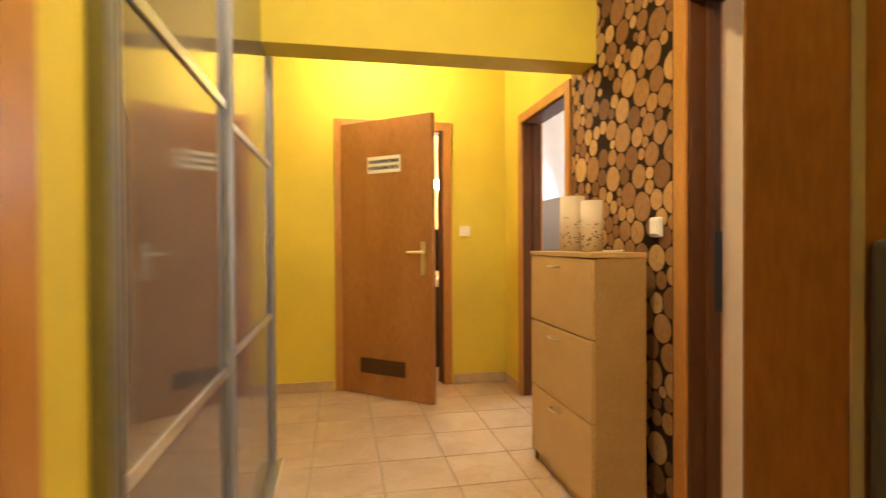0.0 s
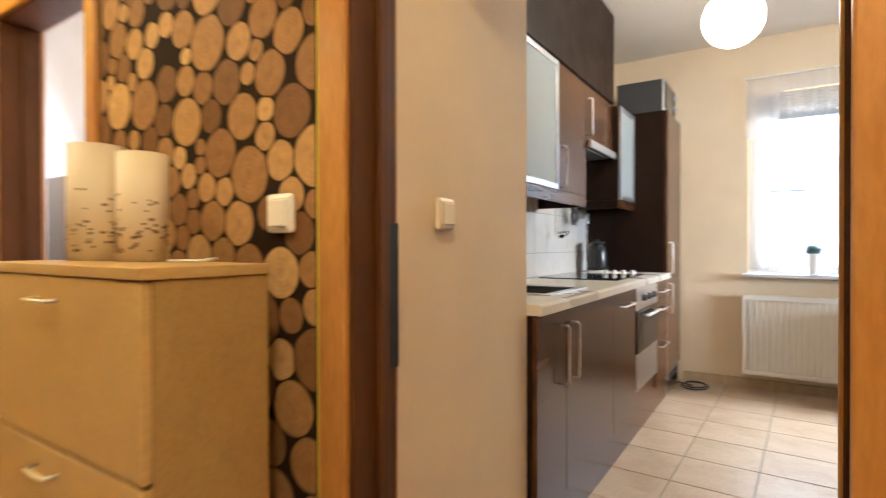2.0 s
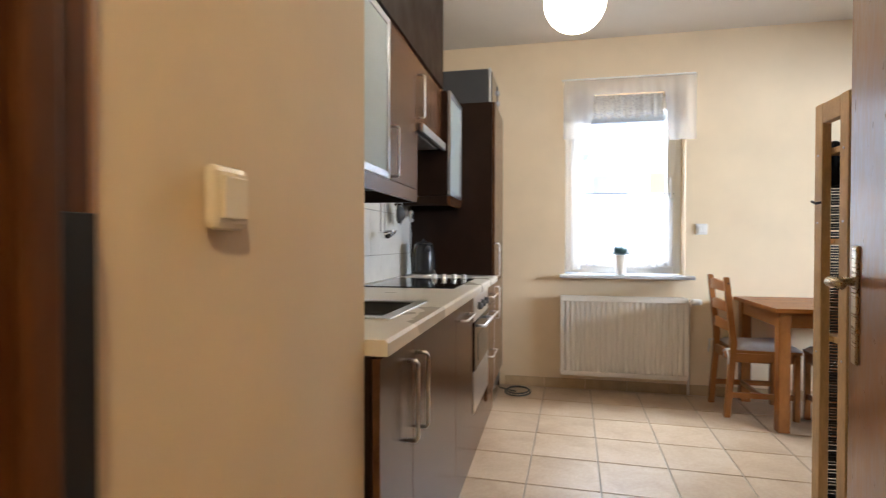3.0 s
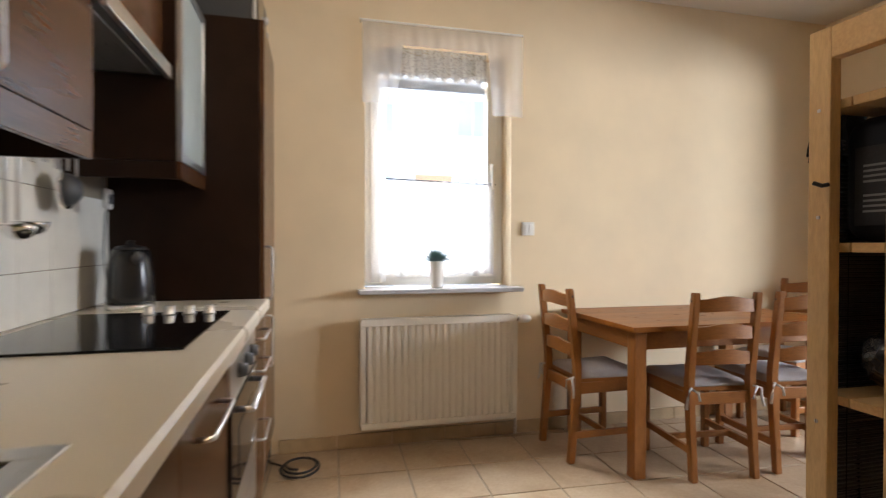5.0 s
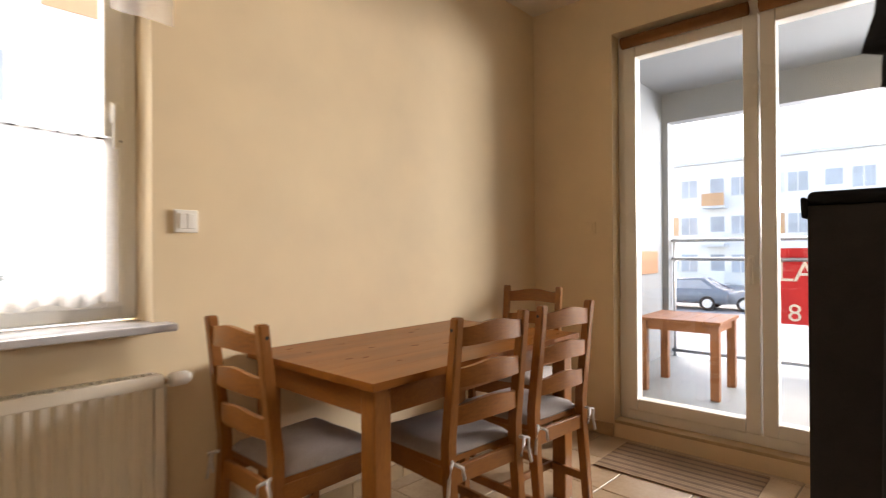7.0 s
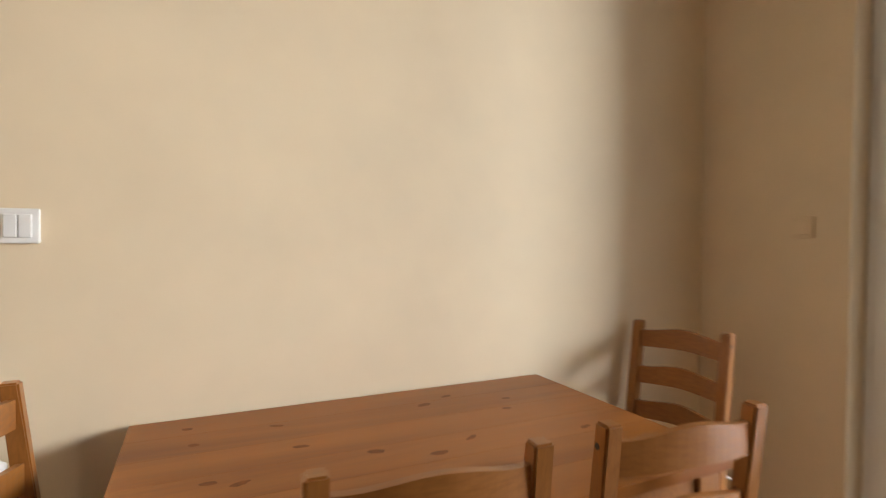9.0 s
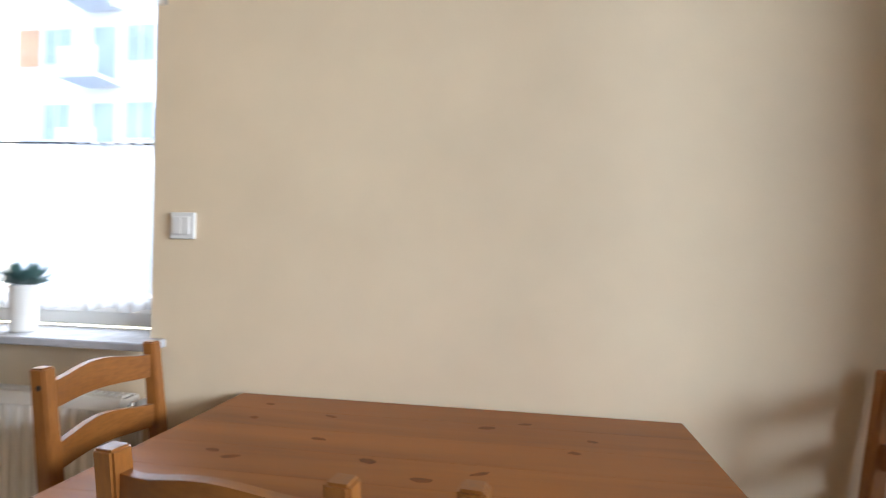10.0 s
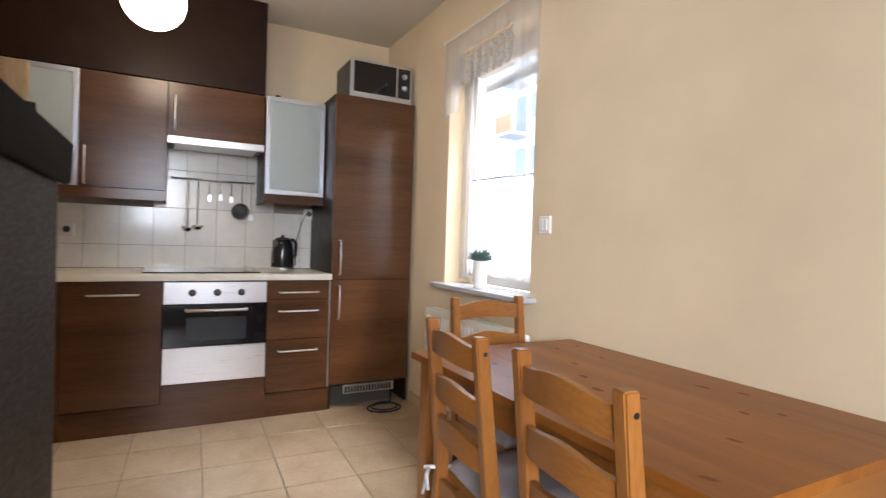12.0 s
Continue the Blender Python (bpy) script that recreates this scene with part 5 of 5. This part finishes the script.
    # trim strips over the glass
    for (ya, za), (yb, zb) in (((y0 + 0.05, 1.50), (y1 - 0.05, 1.50)), ((y0 + 0.05, 0.75), (y1 - 0.05, 0.75))):
        bm = slab(bmesh.new(), [(ya, za - 0.012), (yb, zb - 0.012), (yb, zb + 0.012), (ya, za + 0.012)], "x", x + 0.0005, x + 0.006)
        part("trim_strip", bm, ALU, d, "slim aluminium trim strip")

# shoe cabinet
sh = thing("shoe_cabinet", "tall pale birch shoe cabinet with three tilting drawers", "shoe cabinet")
CX0, CX1, CY0, CY1, CZ = 0.868, 1.20, 2.405, 3.06, 1.068
CX1 = 1.105
block("side_panel", (CX0 + 0.018, CX1, CY0, CY0 + 0.018, 0, CZ - 0.0205), MAPLESHADE, sh, 0.001)
block("side_panel", (CX0 + 0.018, CX1, CY1 - 0.018, CY1, 0, CZ - 0.0205), MAPLESHADE, sh, 0.001)
block("back_panel", (CX1 - 0.006, CX1, CY0 + 0.0185, CY1 - 0.0185, 0.0, CZ - 0.021), MAPLESHADE, sh)
block("top", (CX0 - 0.004, CX1 + 0.002, CY0 - 0.004, CY1 + 0.004, CZ - 0.02, CZ), MAPLE, sh, 0.002)
block("plinth", (CX0 + 0.03, CX0 + 0.046, CY0 + 0.0185, CY1 - 0.0185, 0, 0.06), MAPLE, sh)
for z0, z1 in ((0.062, 0.389), (0.397, 0.719), (0.727, 1.0455)):
    d = block("tilting_drawer", (CX0, CX0 + 0.017, CY0 + 0.002, CY1 - 0.002, z0, z1), MAPLE, sh, 0.0015)
    c = (CY0 + CY1) / 2 + 0.02
    part("handle", tube(bmesh.new(), [(CX0, c - 0.045, z1 - 0.045), (CX0 - 0.02, c - 0.042, z1 - 0.045), (CX0 - 0.024, c, z1 - 0.045), (CX0 - 0.02, c + 0.042, z1 - 0.045), (CX0, c + 0.045, z1 - 0.045)], 0.004, 8), STEEL, d, "small steel bow handle", True)


def pierced_lamp(x, y, r, h, seed):
    t = thing("table_lamp", "cream pierced ceramic cylinder lamp on the shoe cabinet", "table lamp", "pierced table lamps", pose(x, y, CZ))
    part("shade", lathe(bmesh.new(), [(r, 0.001), (r, h), (r - 0.005, h), (r - 0.005, 0.01)], sides=40), LAMPPAPER, t, "cream pierced cylinder", True)
    rnd = random.Random(seed)
    bm = bmesh.new()
    for i in range(110):
        a, z = rnd.uniform(0, 6.283), rnd.choice((rnd.uniform(0.02, h * 0.62), rnd.uniform(0.02, h * 0.35)))
        s = rnd.uniform(0.0028, 0.0055)
        c = Vector((math.cos(a) * (r + 0.0004), math.sin(a) * (r + 0.0004), z))
        tx = Vector((-math.sin(a), math.cos(a), 0))
        vs = [bm.verts.new(c + tx * s * math.cos(k * 1.0472) * 1.2 + Vector((0, 0, s * 0.8 * math.sin(k * 1.0472)))) for k in range(6)]
        bm.faces.new(vs)
    tagged(part("holes", bm, paint("hole_shadow_brown", (0.16, 0.1, 0.05), 0.8, 0.2), t), kind="stuff")
    return t


pierced_lamp(1.035, 2.93, 0.06, 0.268, 1)
pierced_lamp(1.04, 2.735, 0.05, 0.232, 2)
cb = thing("lamp_cable", "thin white lamp cable lying on the shoe cabinet", "cable")
part("cord", tube(bmesh.new(), [(1.03, 2.62, CZ + 0.004), (1.06, 2.56, CZ + 0.004), (1.09, 2.55, CZ + 0.008), (1.10, 2.58, CZ + 0.004)], 0.003, 6), PLASTIC, cb, "", True)


# ---- printed log wallpaper ----
def log_print():
    m, nt, b = nodes_of("printed_log_ends")
    uv = nt.nodes.new("ShaderNodeTexCoord").outputs["UV"]
    geo = nt.nodes.new("ShaderNodeNewGeometry")
    ln = nt.nodes.new("ShaderNodeVectorMath")
    ln.operation = "LENGTH"
    nt.links.new(uv, ln.inputs[0])
    wob = noisy(nt, mapping(nt, (1, 1, 1)), 28, 3)
    add = nt.nodes.new("ShaderNodeMath")
    add.operation = "MULTIPLY_ADD"
    nt.links.new(wob, add.inputs[0])
    add.inputs[1].default_value = 0.3
    nt.links.new(ln.outputs["Value"], add.inputs[2])
    rings = nt.nodes.new("ShaderNodeMath")
    rings.operation = "SINE"
    mul = nt.nodes.new("ShaderNodeMath")
    mul.operation = "MULTIPLY"
    mul.inputs[1].default_value = 34
    nt.links.new(add.outputs[0], mul.inputs[0])
    nt.links.new(mul.outputs[0], rings.inputs[0])
    face = ramp(nt, geo.outputs["Random Per Island"], (0.0, (0.17, 0.08, 0.032)), (0.3, (0.33, 0.17, 0.068)), (0.65, (0.48, 0.27, 0.105)), (1.0, (0.68, 0.44, 0.19)))
    ringc = ramp(nt, rings.outputs[0], (0.0, (0.92, 0.91, 0.9)), (1.0, (1, 1, 1)))
    col = mixc(nt, 1.0, face, ringc, "MULTIPLY")
    col = mixc(nt, ramp(nt, ln.outputs["Value"], (0.0, (0.35,) * 3), (0.25, (0,) * 3)), col, (0.2, 0.1, 0.045))
    col = mixc(nt, ramp(nt, ln.outputs["Value"], (0.93, (0,) * 3), (1.0, (0.8,) * 3)), col, (0.07, 0.032, 0.014))
    blot = noisy(nt, mapping(nt, (1, 1, 1)), 45, 4)
    col = mixc(nt, 0.5, col, ramp(nt, blot, (0.35, (0.62, 0.6, 0.58)), (0.65, (1, 1, 1))), "MULTIPLY")
    nt.links.new(col, b.inputs["Base Color"])
    b.inputs["Roughness"].default_value = 0.6
    b.inputs["Specular IOR Level"].default_value = 0.2
    return m


def log_wallpaper():
    t = structure("wallpaper", box(bmesh.new(), 1.2075, 1.2098, 2.383, 3.305, 0.0, H - 0.002), paint("wallpaper_dark_ground", (0.022, 0.012, 0.007), 0.8, 0.3, scale=30, spec=0.15), "printed wallpaper of stacked round log ends")
    rnd = random.Random(21)
    Y0, Y1, Z0, Z1 = 2.383, 3.305, 0.0, H - 0.003
    # log ends of mixed size, pushed apart until they lie packed side by side
    rad = np.array([rnd.choice((0.024, 0.03, 0.036, 0.042, 0.048, 0.055, 0.063, 0.074)) * rnd.uniform(0.92, 1.08) for _ in range(352)])
    pos = np.array([(rnd.uniform(Y0, Y1), rnd.uniform(Z0, Z1)) for _ in rad])
    rad *= math.sqrt(0.89 * (Y1 - Y0) * (Z1 - Z0) / float((math.pi * rad ** 2).sum()))
    for _ in range(260):
        d = pos[:, None] - pos[None]
        dist = np.sqrt((d ** 2).sum(2)) + np.eye(len(rad))
        push = np.clip((rad[:, None] + rad[None] - dist) / dist, 0, 1) * (1 - np.eye(len(rad)))
        pos += 0.3 * (d * push[:, :, None]).sum(1)
        pos[:, 0] = np.clip(pos[:, 0], Y0, Y1)
        pos[:, 1] = np.clip(pos[:, 1], Z0, Z1)
    bm = bmesh.new()
    uvl = bm.loops.layers.uv.new("UVMap")
    xx = 1.2068
    for i, ((y, z), r) in enumerate(zip(pos, rad)):
        sides = 30
        ph, e1, e2 = rnd.uniform(0, 6), rnd.uniform(0, 0.05), rnd.uniform(0, 0.03)
        near = [(pos[k][0] - y, pos[k][1] - z, rad[k]) for k in range(len(rad)) if k != i and math.hypot(pos[k][0] - y, pos[k][1] - z) < r + rad[k]]
        pts = []
        for k in range(sides):
            a = 6.28319 * k / sides
            ca, sa = math.cos(a), math.sin(a)
            q = r * (1.02 - e1 * (0.5 + 0.5 * math.sin(2 * a + ph)) - e2 * (0.5 + 0.5 * math.sin(5 * a + ph * 2)))
            for dy, dz, rk in near:
                dd = math.hypot(dy, dz)
                along = (ca * dy + sa * dz) / dd
                if along > 0.05:
                    q = min(q, max(0.3 * r, ((dd * dd + r * r - rk * rk) / (2 * dd) - 0.0012) / along))
            pts.append((q * ca, q * sa))
        c = bm.verts.new((xx, y, z))
        vs = [bm.verts.new((xx, min(max(y + p, Y0), Y1), min(max(z + q, Z0), Z1))) for p, q in pts]
        for k in range(sides):
            k2 = (k + 1) % sides
            f = bm.faces.new((c, vs[k2], vs[k]))
            for lp, val in zip(f.loops, ((0, 0), pts[k2], pts[k])):
                n = math.hypot(*val) or 1
                lp[uvl].uv = (val[0] / n, val[1] / n)
    tagged(part("printed_logs", bm, log_print(), t), kind="stuff")


log_wallpaper()

# hall ceiling lamps, out of sight above the beam and behind; the front one is added
for x, y in ((0.2, 3.98), (0.15, 1.45)):
    cl = thing("ceiling_lamp", "unseen round ceiling lamp with a warm bulb in the hall", "ceiling lamp", "hall ceiling lamps")
    part("base", lathe(bmesh.new(), [(0.09, 0), (0.11, 0.02), (0.11, 0.03)], x, y, H - 0.031), STEEL, cl, "", True)

# bathroom, seen through the gap
bs = thing("wash_basin", "white ceramic wash basin on a dark cabinet in the bathroom", "wash basin")
block("cabinet", (0.66, 1.18, 5.1, 5.6, 0.0, 0.72), BLACK, bs, 0.004, "dark cabinet")
bm = box(bmesh.new(), 0.62, 1.19, 5.05, 5.65, 0.722, 0.80, 0.02, 3)
part("basin", bm, CERAMIC, bs, "", True)
drape("dark_towel", "dark towel hanging in the bathroom", [(0.70, 5.72, 1.24), (0.84, 5.74, 1.26), (0.98, 5.73, 1.22)], 0.42, 8)
wl = thing("wall_lamp", "lit round wall lamp in the bathroom", "wall lamp")
bm = bmesh.new()
bmesh.ops.create_uvsphere(bm, u_segments=20, v_segments=12, radius=0.06)
bmesh.ops.translate(bm, verts=bm.verts[:], vec=(0.92, 5.85, 1.72))
part("globe", bm, glow("bathroom_globe", (1.0, 0.72, 0.4), 12), wl, "", True)
part("arm", tube(bmesh.new(), [(0.97, 5.85, 1.72), (1.19, 5.85, 1.72)], 0.01, 8), CHROME, wl)
# side room furniture
wd2 = thing("grey_cupboard", "grey-brown cupboard standing in the side room", "cupboard")
block("body", (1.75, 2.7, 4.7, 5.2, 0.0, 1.5), paint("grey_brown_foil", (0.2, 0.17, 0.15), 0.4, 0.1), wd2, 0.004)
for x in (1.75, 2.225):
    block("door", (x + 0.002, x + 0.473, 4.68, 4.699, 0.05, 1.49), paint("grey_brown_door", (0.24, 0.2, 0.175), 0.4, 0.1), wd2, 0.002)

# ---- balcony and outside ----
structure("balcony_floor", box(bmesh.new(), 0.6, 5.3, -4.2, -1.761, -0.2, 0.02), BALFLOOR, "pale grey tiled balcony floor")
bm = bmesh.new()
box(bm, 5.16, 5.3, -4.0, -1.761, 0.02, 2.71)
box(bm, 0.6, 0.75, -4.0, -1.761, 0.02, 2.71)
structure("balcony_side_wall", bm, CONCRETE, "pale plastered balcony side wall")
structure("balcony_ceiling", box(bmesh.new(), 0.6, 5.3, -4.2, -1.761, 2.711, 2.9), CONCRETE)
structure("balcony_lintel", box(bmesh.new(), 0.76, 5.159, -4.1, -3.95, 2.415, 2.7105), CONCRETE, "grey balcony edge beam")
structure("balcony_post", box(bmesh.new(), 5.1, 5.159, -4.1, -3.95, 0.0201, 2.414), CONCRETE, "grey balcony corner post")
rb = thing("balcony_railing", "galvanised metal balcony railing", "railing")
for z in (1.205, 1.015, 0.08):
    part("rail", tube(bmesh.new(), [(0.76, -4.03, z), (5.095, -4.03, z)], 0.018, 10), GREYRAIL, rb, "", True)
for x in (1.5, 2.4, 3.3, 4.2, 5.07):
    part("post", tube(bmesh.new(), [(x, -4.03, 0.02), (x, -4.03, 1.205)], 0.014, 10), GREYRAIL, rb, "", True)
bn = thing("red_banner", "red advertising banner with white print tied to the railing", "banner")
block("cloth", (2.94, 4.41, -4.06, -4.054, 0.43, 1.12), REDCLOTH, bn)
BANINK = paint("white_banner_print", (0.8, 0.78, 0.76), 0.8, 0.03)
for a, b_, z0, z1 in ((4.29, 4.36, 0.84, 1.01), (3.27, 3.82, 0.84, 1.01), (4.27, 4.36, 0.48, 0.64), (4.14, 4.22, 0.48, 0.64), (3.27, 3.84, 0.48, 0.64)):
    block("print_bar", (a, b_, -4.0538, -4.052, z0, z1), BANINK, bn)
for word, x, z, size in (("LA", 4.17, 0.82, 0.26), ("8", 4.09, 0.46, 0.22)):
    fd = bpy.data.curves.new("letters", "FONT")
    fd.body, fd.size, fd.extrude = word, size, 0.001
    fd.materials.append(BANINK)
    lt = new("letters", fd)
    lt.matrix_world = pose(x, -4.052, z, 90, 0, 180)
    lt.parent = bn
bt = thing("balcony_table", "small square brown wooden table on the balcony", "table", "", pose(4.555, -2.79, 0.02, 0, 0, 2))
for i in range(5):
    block("top_slat", (-0.30 + i * 0.12, -0.184 + i * 0.12, -0.3, 0.3, 0.545, 0.57), wood("teak", (0.26, 0.1, 0.036), (0.17, 0.06, 0.022), "y", 0.5) if i == 0 else bpy.data.materials["teak"], bt, 0.003)
for sx in (-1, 1):
    for sy in (-1, 1):
        block("leg", (sx * 0.255 - 0.03, sx * 0.255 + 0.03, sy * 0.255 - 0.03, sy * 0.255 + 0.03, 0.0, 0.5445), bpy.data.materials["teak"], bt, 0.004)
    block("apron", (sx * 0.255 - 0.01, sx * 0.255 + 0.01, -0.224, 0.224, 0.48, 0.544), bpy.data.materials["teak"], bt)
    block("apron", (-0.224, 0.224, sx * 0.255 - 0.01, sx * 0.255 + 0.01, 0.48, 0.544), bpy.data.materials["teak"], bt)
bc = thing("wall_board", "orange-brown wooden board fixed to the balcony side wall", "board")
block("board", (5.135, 5.159, -3.75, -2.2, 0.88, 1.1), bpy.data.materials["teak"], bc, 0.003)
part("mat", box(bmesh.new(), 3.1, 4.35, -2.1, -1.8, 0.021, 0.03, 0.003), BLACKCLOTH, thing("door_mat", "dark ribbed door mat on the balcony", "mat"))

GZ = -1.6
# ground colour lifted above asphalt so the yard washes out in daylight
ASPH = paint("glare_paled_asphalt", (0.36, 0.36, 0.36), 0.85, 0.12, scale=1.5, grain=60, strength=0.3)
gm = structure("ground", box(bmesh.new(), -400, 400, -400, 400, GZ - 0.3, GZ), ASPH, "yard and street, its asphalt paled for the daylight glare")
PLASTER = paint("white_facade_plaster", (0.84, 0.83, 0.8), 0.85, 0.04, scale=0.7)
# orange panels and glass are paled, with the outdoor glare in their colour
ORANGE = paint("orange_facade_panel", (0.62, 0.36, 0.2), 0.7, 0.08, scale=0.8)
GLAREPANE = paint("glare_paled_glass", (0.4, 0.44, 0.5), 0.2, 0.2, scale=0.5)
SLABC = paint("balcony_slab_grey", (0.68, 0.69, 0.7), 0.8, 0.05)


def apartment(m, floors, bays, label):
    """A block of flats; local x runs along the street front, which faces -y."""
    t = thing("apartment_building", label, "apartment building", "blocks of flats outside", m)
    w, fh, dep = bays * 3.6, 2.9, 11.0
    block("wall", (0, w, 0, dep, 0, floors * fh + 0.6), PLASTER, t, 0.02)
    block("roof", (-0.3, w + 0.3, -0.3, dep + 0.3, floors * fh + 0.6, floors * fh + 0.85), SLABC, t, 0.02)
    for f in range(floors):
        for b_ in range(bays):
            x, z = b_ * 3.6, f * fh
            wn_ = block("window", (x + 1.9, x + 3.2, -0.05, 0.02, z + 0.9, z + 2.35), PVC, t, 0.01)
            block("pane", (x + 1.96, x + 2.52, -0.06, -0.051, z + 0.96, z + 2.29), GLAREPANE, wn_)
            block("pane", (x + 2.58, x + 3.14, -0.06, -0.051, z + 0.96, z + 2.29), GLAREPANE, wn_)
            if b_ % 2 == 0:
                bl = block("balcony", (x + 0.2, x + 1.75, -1.25, -0.001, z + 0.0, z + 0.16), SLABC, t, 0.01)
                block("parapet", (x + 0.2, x + 1.75, -1.27, -1.2, z + 0.161, z + 1.1), PLASTER if (f + b_) % 3 else ORANGE, bl, 0.01)
                block("balcony_door", (x + 0.5, x + 1.45, -0.04, -0.002, z + 0.165, z + 2.3), GLAREPANE, bl)
            else:
                block("panel", (x + 0.35, x + 1.75, -0.03, -0.0005, z + 0.9, z + 2.35), ORANGE if f % 2 else SLABC, t)
    return t


apartment(pose(21, 24, GZ, 0, 0, -90), 5, 9, "white block of flats with balconies and orange panels")
apartment(pose(30, -42, GZ, 0, 0, 180), 3, 10, "white block of flats across the car park")


def car(m, colour, label):
    t = thing("parked_car", label, "car", "cars parked outside", m)
    body = paint("car_paint", colour, 0.25, 0.05, strength=0.0)
    bm = slab(bmesh.new(), [(-2.1, 0.3), (2.1, 0.3), (2.12, 0.62), (1.95, 0.78), (1.05, 0.9), (0.55, 1.36), (-1.1, 1.42), (-1.75, 0.95), (-2.1, 0.88)], "y", -0.85, 0.85)
    bmesh.ops.bevel(bm, geom=bm.edges[:], offset=0.05, segments=2, affect="EDGES")
    part("body", bm, body, t, "", True)
    for s in (-1, 1):
        bm = slab(bmesh.new(), [(0.95, 0.93), (0.5, 1.3), (-1.05, 1.35), (-1.5, 0.97)], "y", s * 0.852, s * 0.856)
        part("side_window", bm, GLAREPANE, t)
        for x in (-1.3, 1.3):
            bm = tube(bmesh.new(), [(x, s * 0.66, 0.32), (x, s * 0.87, 0.32)], 0.32, 24)
            wh = part("wheel", bm, RUBBER, t)
            part("rim", tube(bmesh.new(), [(x, s * 0.871, 0.32), (x, s * 0.876, 0.32)], 0.2, 18), ALU, wh)
    return t


for i, (x, y, c, nm) in enumerate(((11.5, -24, (0.2, 0.23, 0.27), "dark parked car"), (7.5, -24.5, (0.4, 0.42, 0.45), "silver parked car"), (16.5, -24, (0.5, 0.5, 0.52), "pale parked car"), (2.5, -25, (0.3, 0.03, 0.03), "red parked car"))):
    car(pose(x, y, GZ, 0, 0, 4), c, nm + " in the yard below the balcony")


# ---- floor tiles ----
P, G = 0.338, 0.006
tile_mesh = bpy.data.meshes.new("floor_tile")
bm = box(bmesh.new(), -(P - G) / 2, (P - G) / 2, -(P - G) / 2, (P - G) / 2, -0.0058, 0.0, 0.0022, 1)
bmesh.ops.recalc_face_normals(bm, faces=bm.faces[:])
bm.to_mesh(tile_mesh)
bm.free()
tile_mesh.materials.append(TILE)


def clip(poly, axis, lim, keep_low):
    """Cuts a flat polygon along one line."""
    out = []
    for p, q in zip(poly, poly[1:] + poly[:1]):
        a, b = (p[axis] - lim, q[axis] - lim) if keep_low else (lim - p[axis], lim - q[axis])
        if a <= 0:
            out.append(p)
        if a * b < 0:
            k = a / (a - b)
            out.append((p[0] + (q[0] - p[0]) * k, p[1] + (q[1] - p[1]) * k))
    return out


def lay(x0, x1, y0, y1, ox, oy, turn=0.0):
    """Lays whole and cut tiles over a rectangle of floor on a turned grid through (ox, oy)."""
    c, sn, h = math.cos(radians(turn)), math.sin(radians(turn)), (P - G) / 2
    reach = int(max(abs(v) for v in (x0 - ox, x1 - ox, y0 - oy, y1 - oy)) * 1.5 / P) + 2
    for i in range(-reach, reach):
        for j in range(-reach, reach):
            u, v = (i + 0.5) * P, (j + 0.5) * P
            mx, my = ox + u * c - v * sn, oy + u * sn + v * c
            if not (x0 - P < mx < x1 + P and y0 - P < my < y1 + P):
                continue
            whole = [(mx + a * c - b * sn, my + a * sn + b * c) for a, b in ((-h, -h), (h, -h), (h, h), (-h, h))]
            cut = clip(clip(clip(clip(whole, 0, x1, True), 0, x0, False), 1, y1, True), 1, y0, False)
            area = abs(sum(p[0] * q[1] - q[0] * p[1] for p, q in zip(cut, cut[1:] + cut[:1]))) / 2 if len(cut) > 2 else 0
            if area < 0.0004:
                continue
            tilt = random.uniform(-0.06, 0.06)
            if area > 0.999 * 4 * h * h:
                ob = new("floor_tile", tile_mesh)
                ob.parent = floor
                ob.matrix_basis = pose(mx, my, random.uniform(-0.0006, 0.0), tilt, tilt * 0.6, turn)
            else:
                part("floor_tile", slab(bmesh.new(), cut, "z", -0.0058, -0.0003), TILE, floor)


random.seed(5)
lay(1.34, XE, YS, 2.36, 3.402, 2.0, -2.2)
lay(-1.05, 1.34, 0.9, 4.68, -1.05 + 0.13, 4.545 - 0.02)
tagged(block("side_room_boards", (1.342, 3.0, 2.992, 5.45, -0.0055, 0.0), FRAMEWOOD), "", "", "", "structure")
tagged(block("bathroom_tiles", (-1.1, 1.2, 4.69, 6.4, -0.0055, 0.0), BASETILE), "", "", "", "structure")
tagged(block("hall_front_tiles", (-1.05, 1.21, -0.88, 0.895, -0.0055, 0.0), BASETILE), "", "", "", "structure")
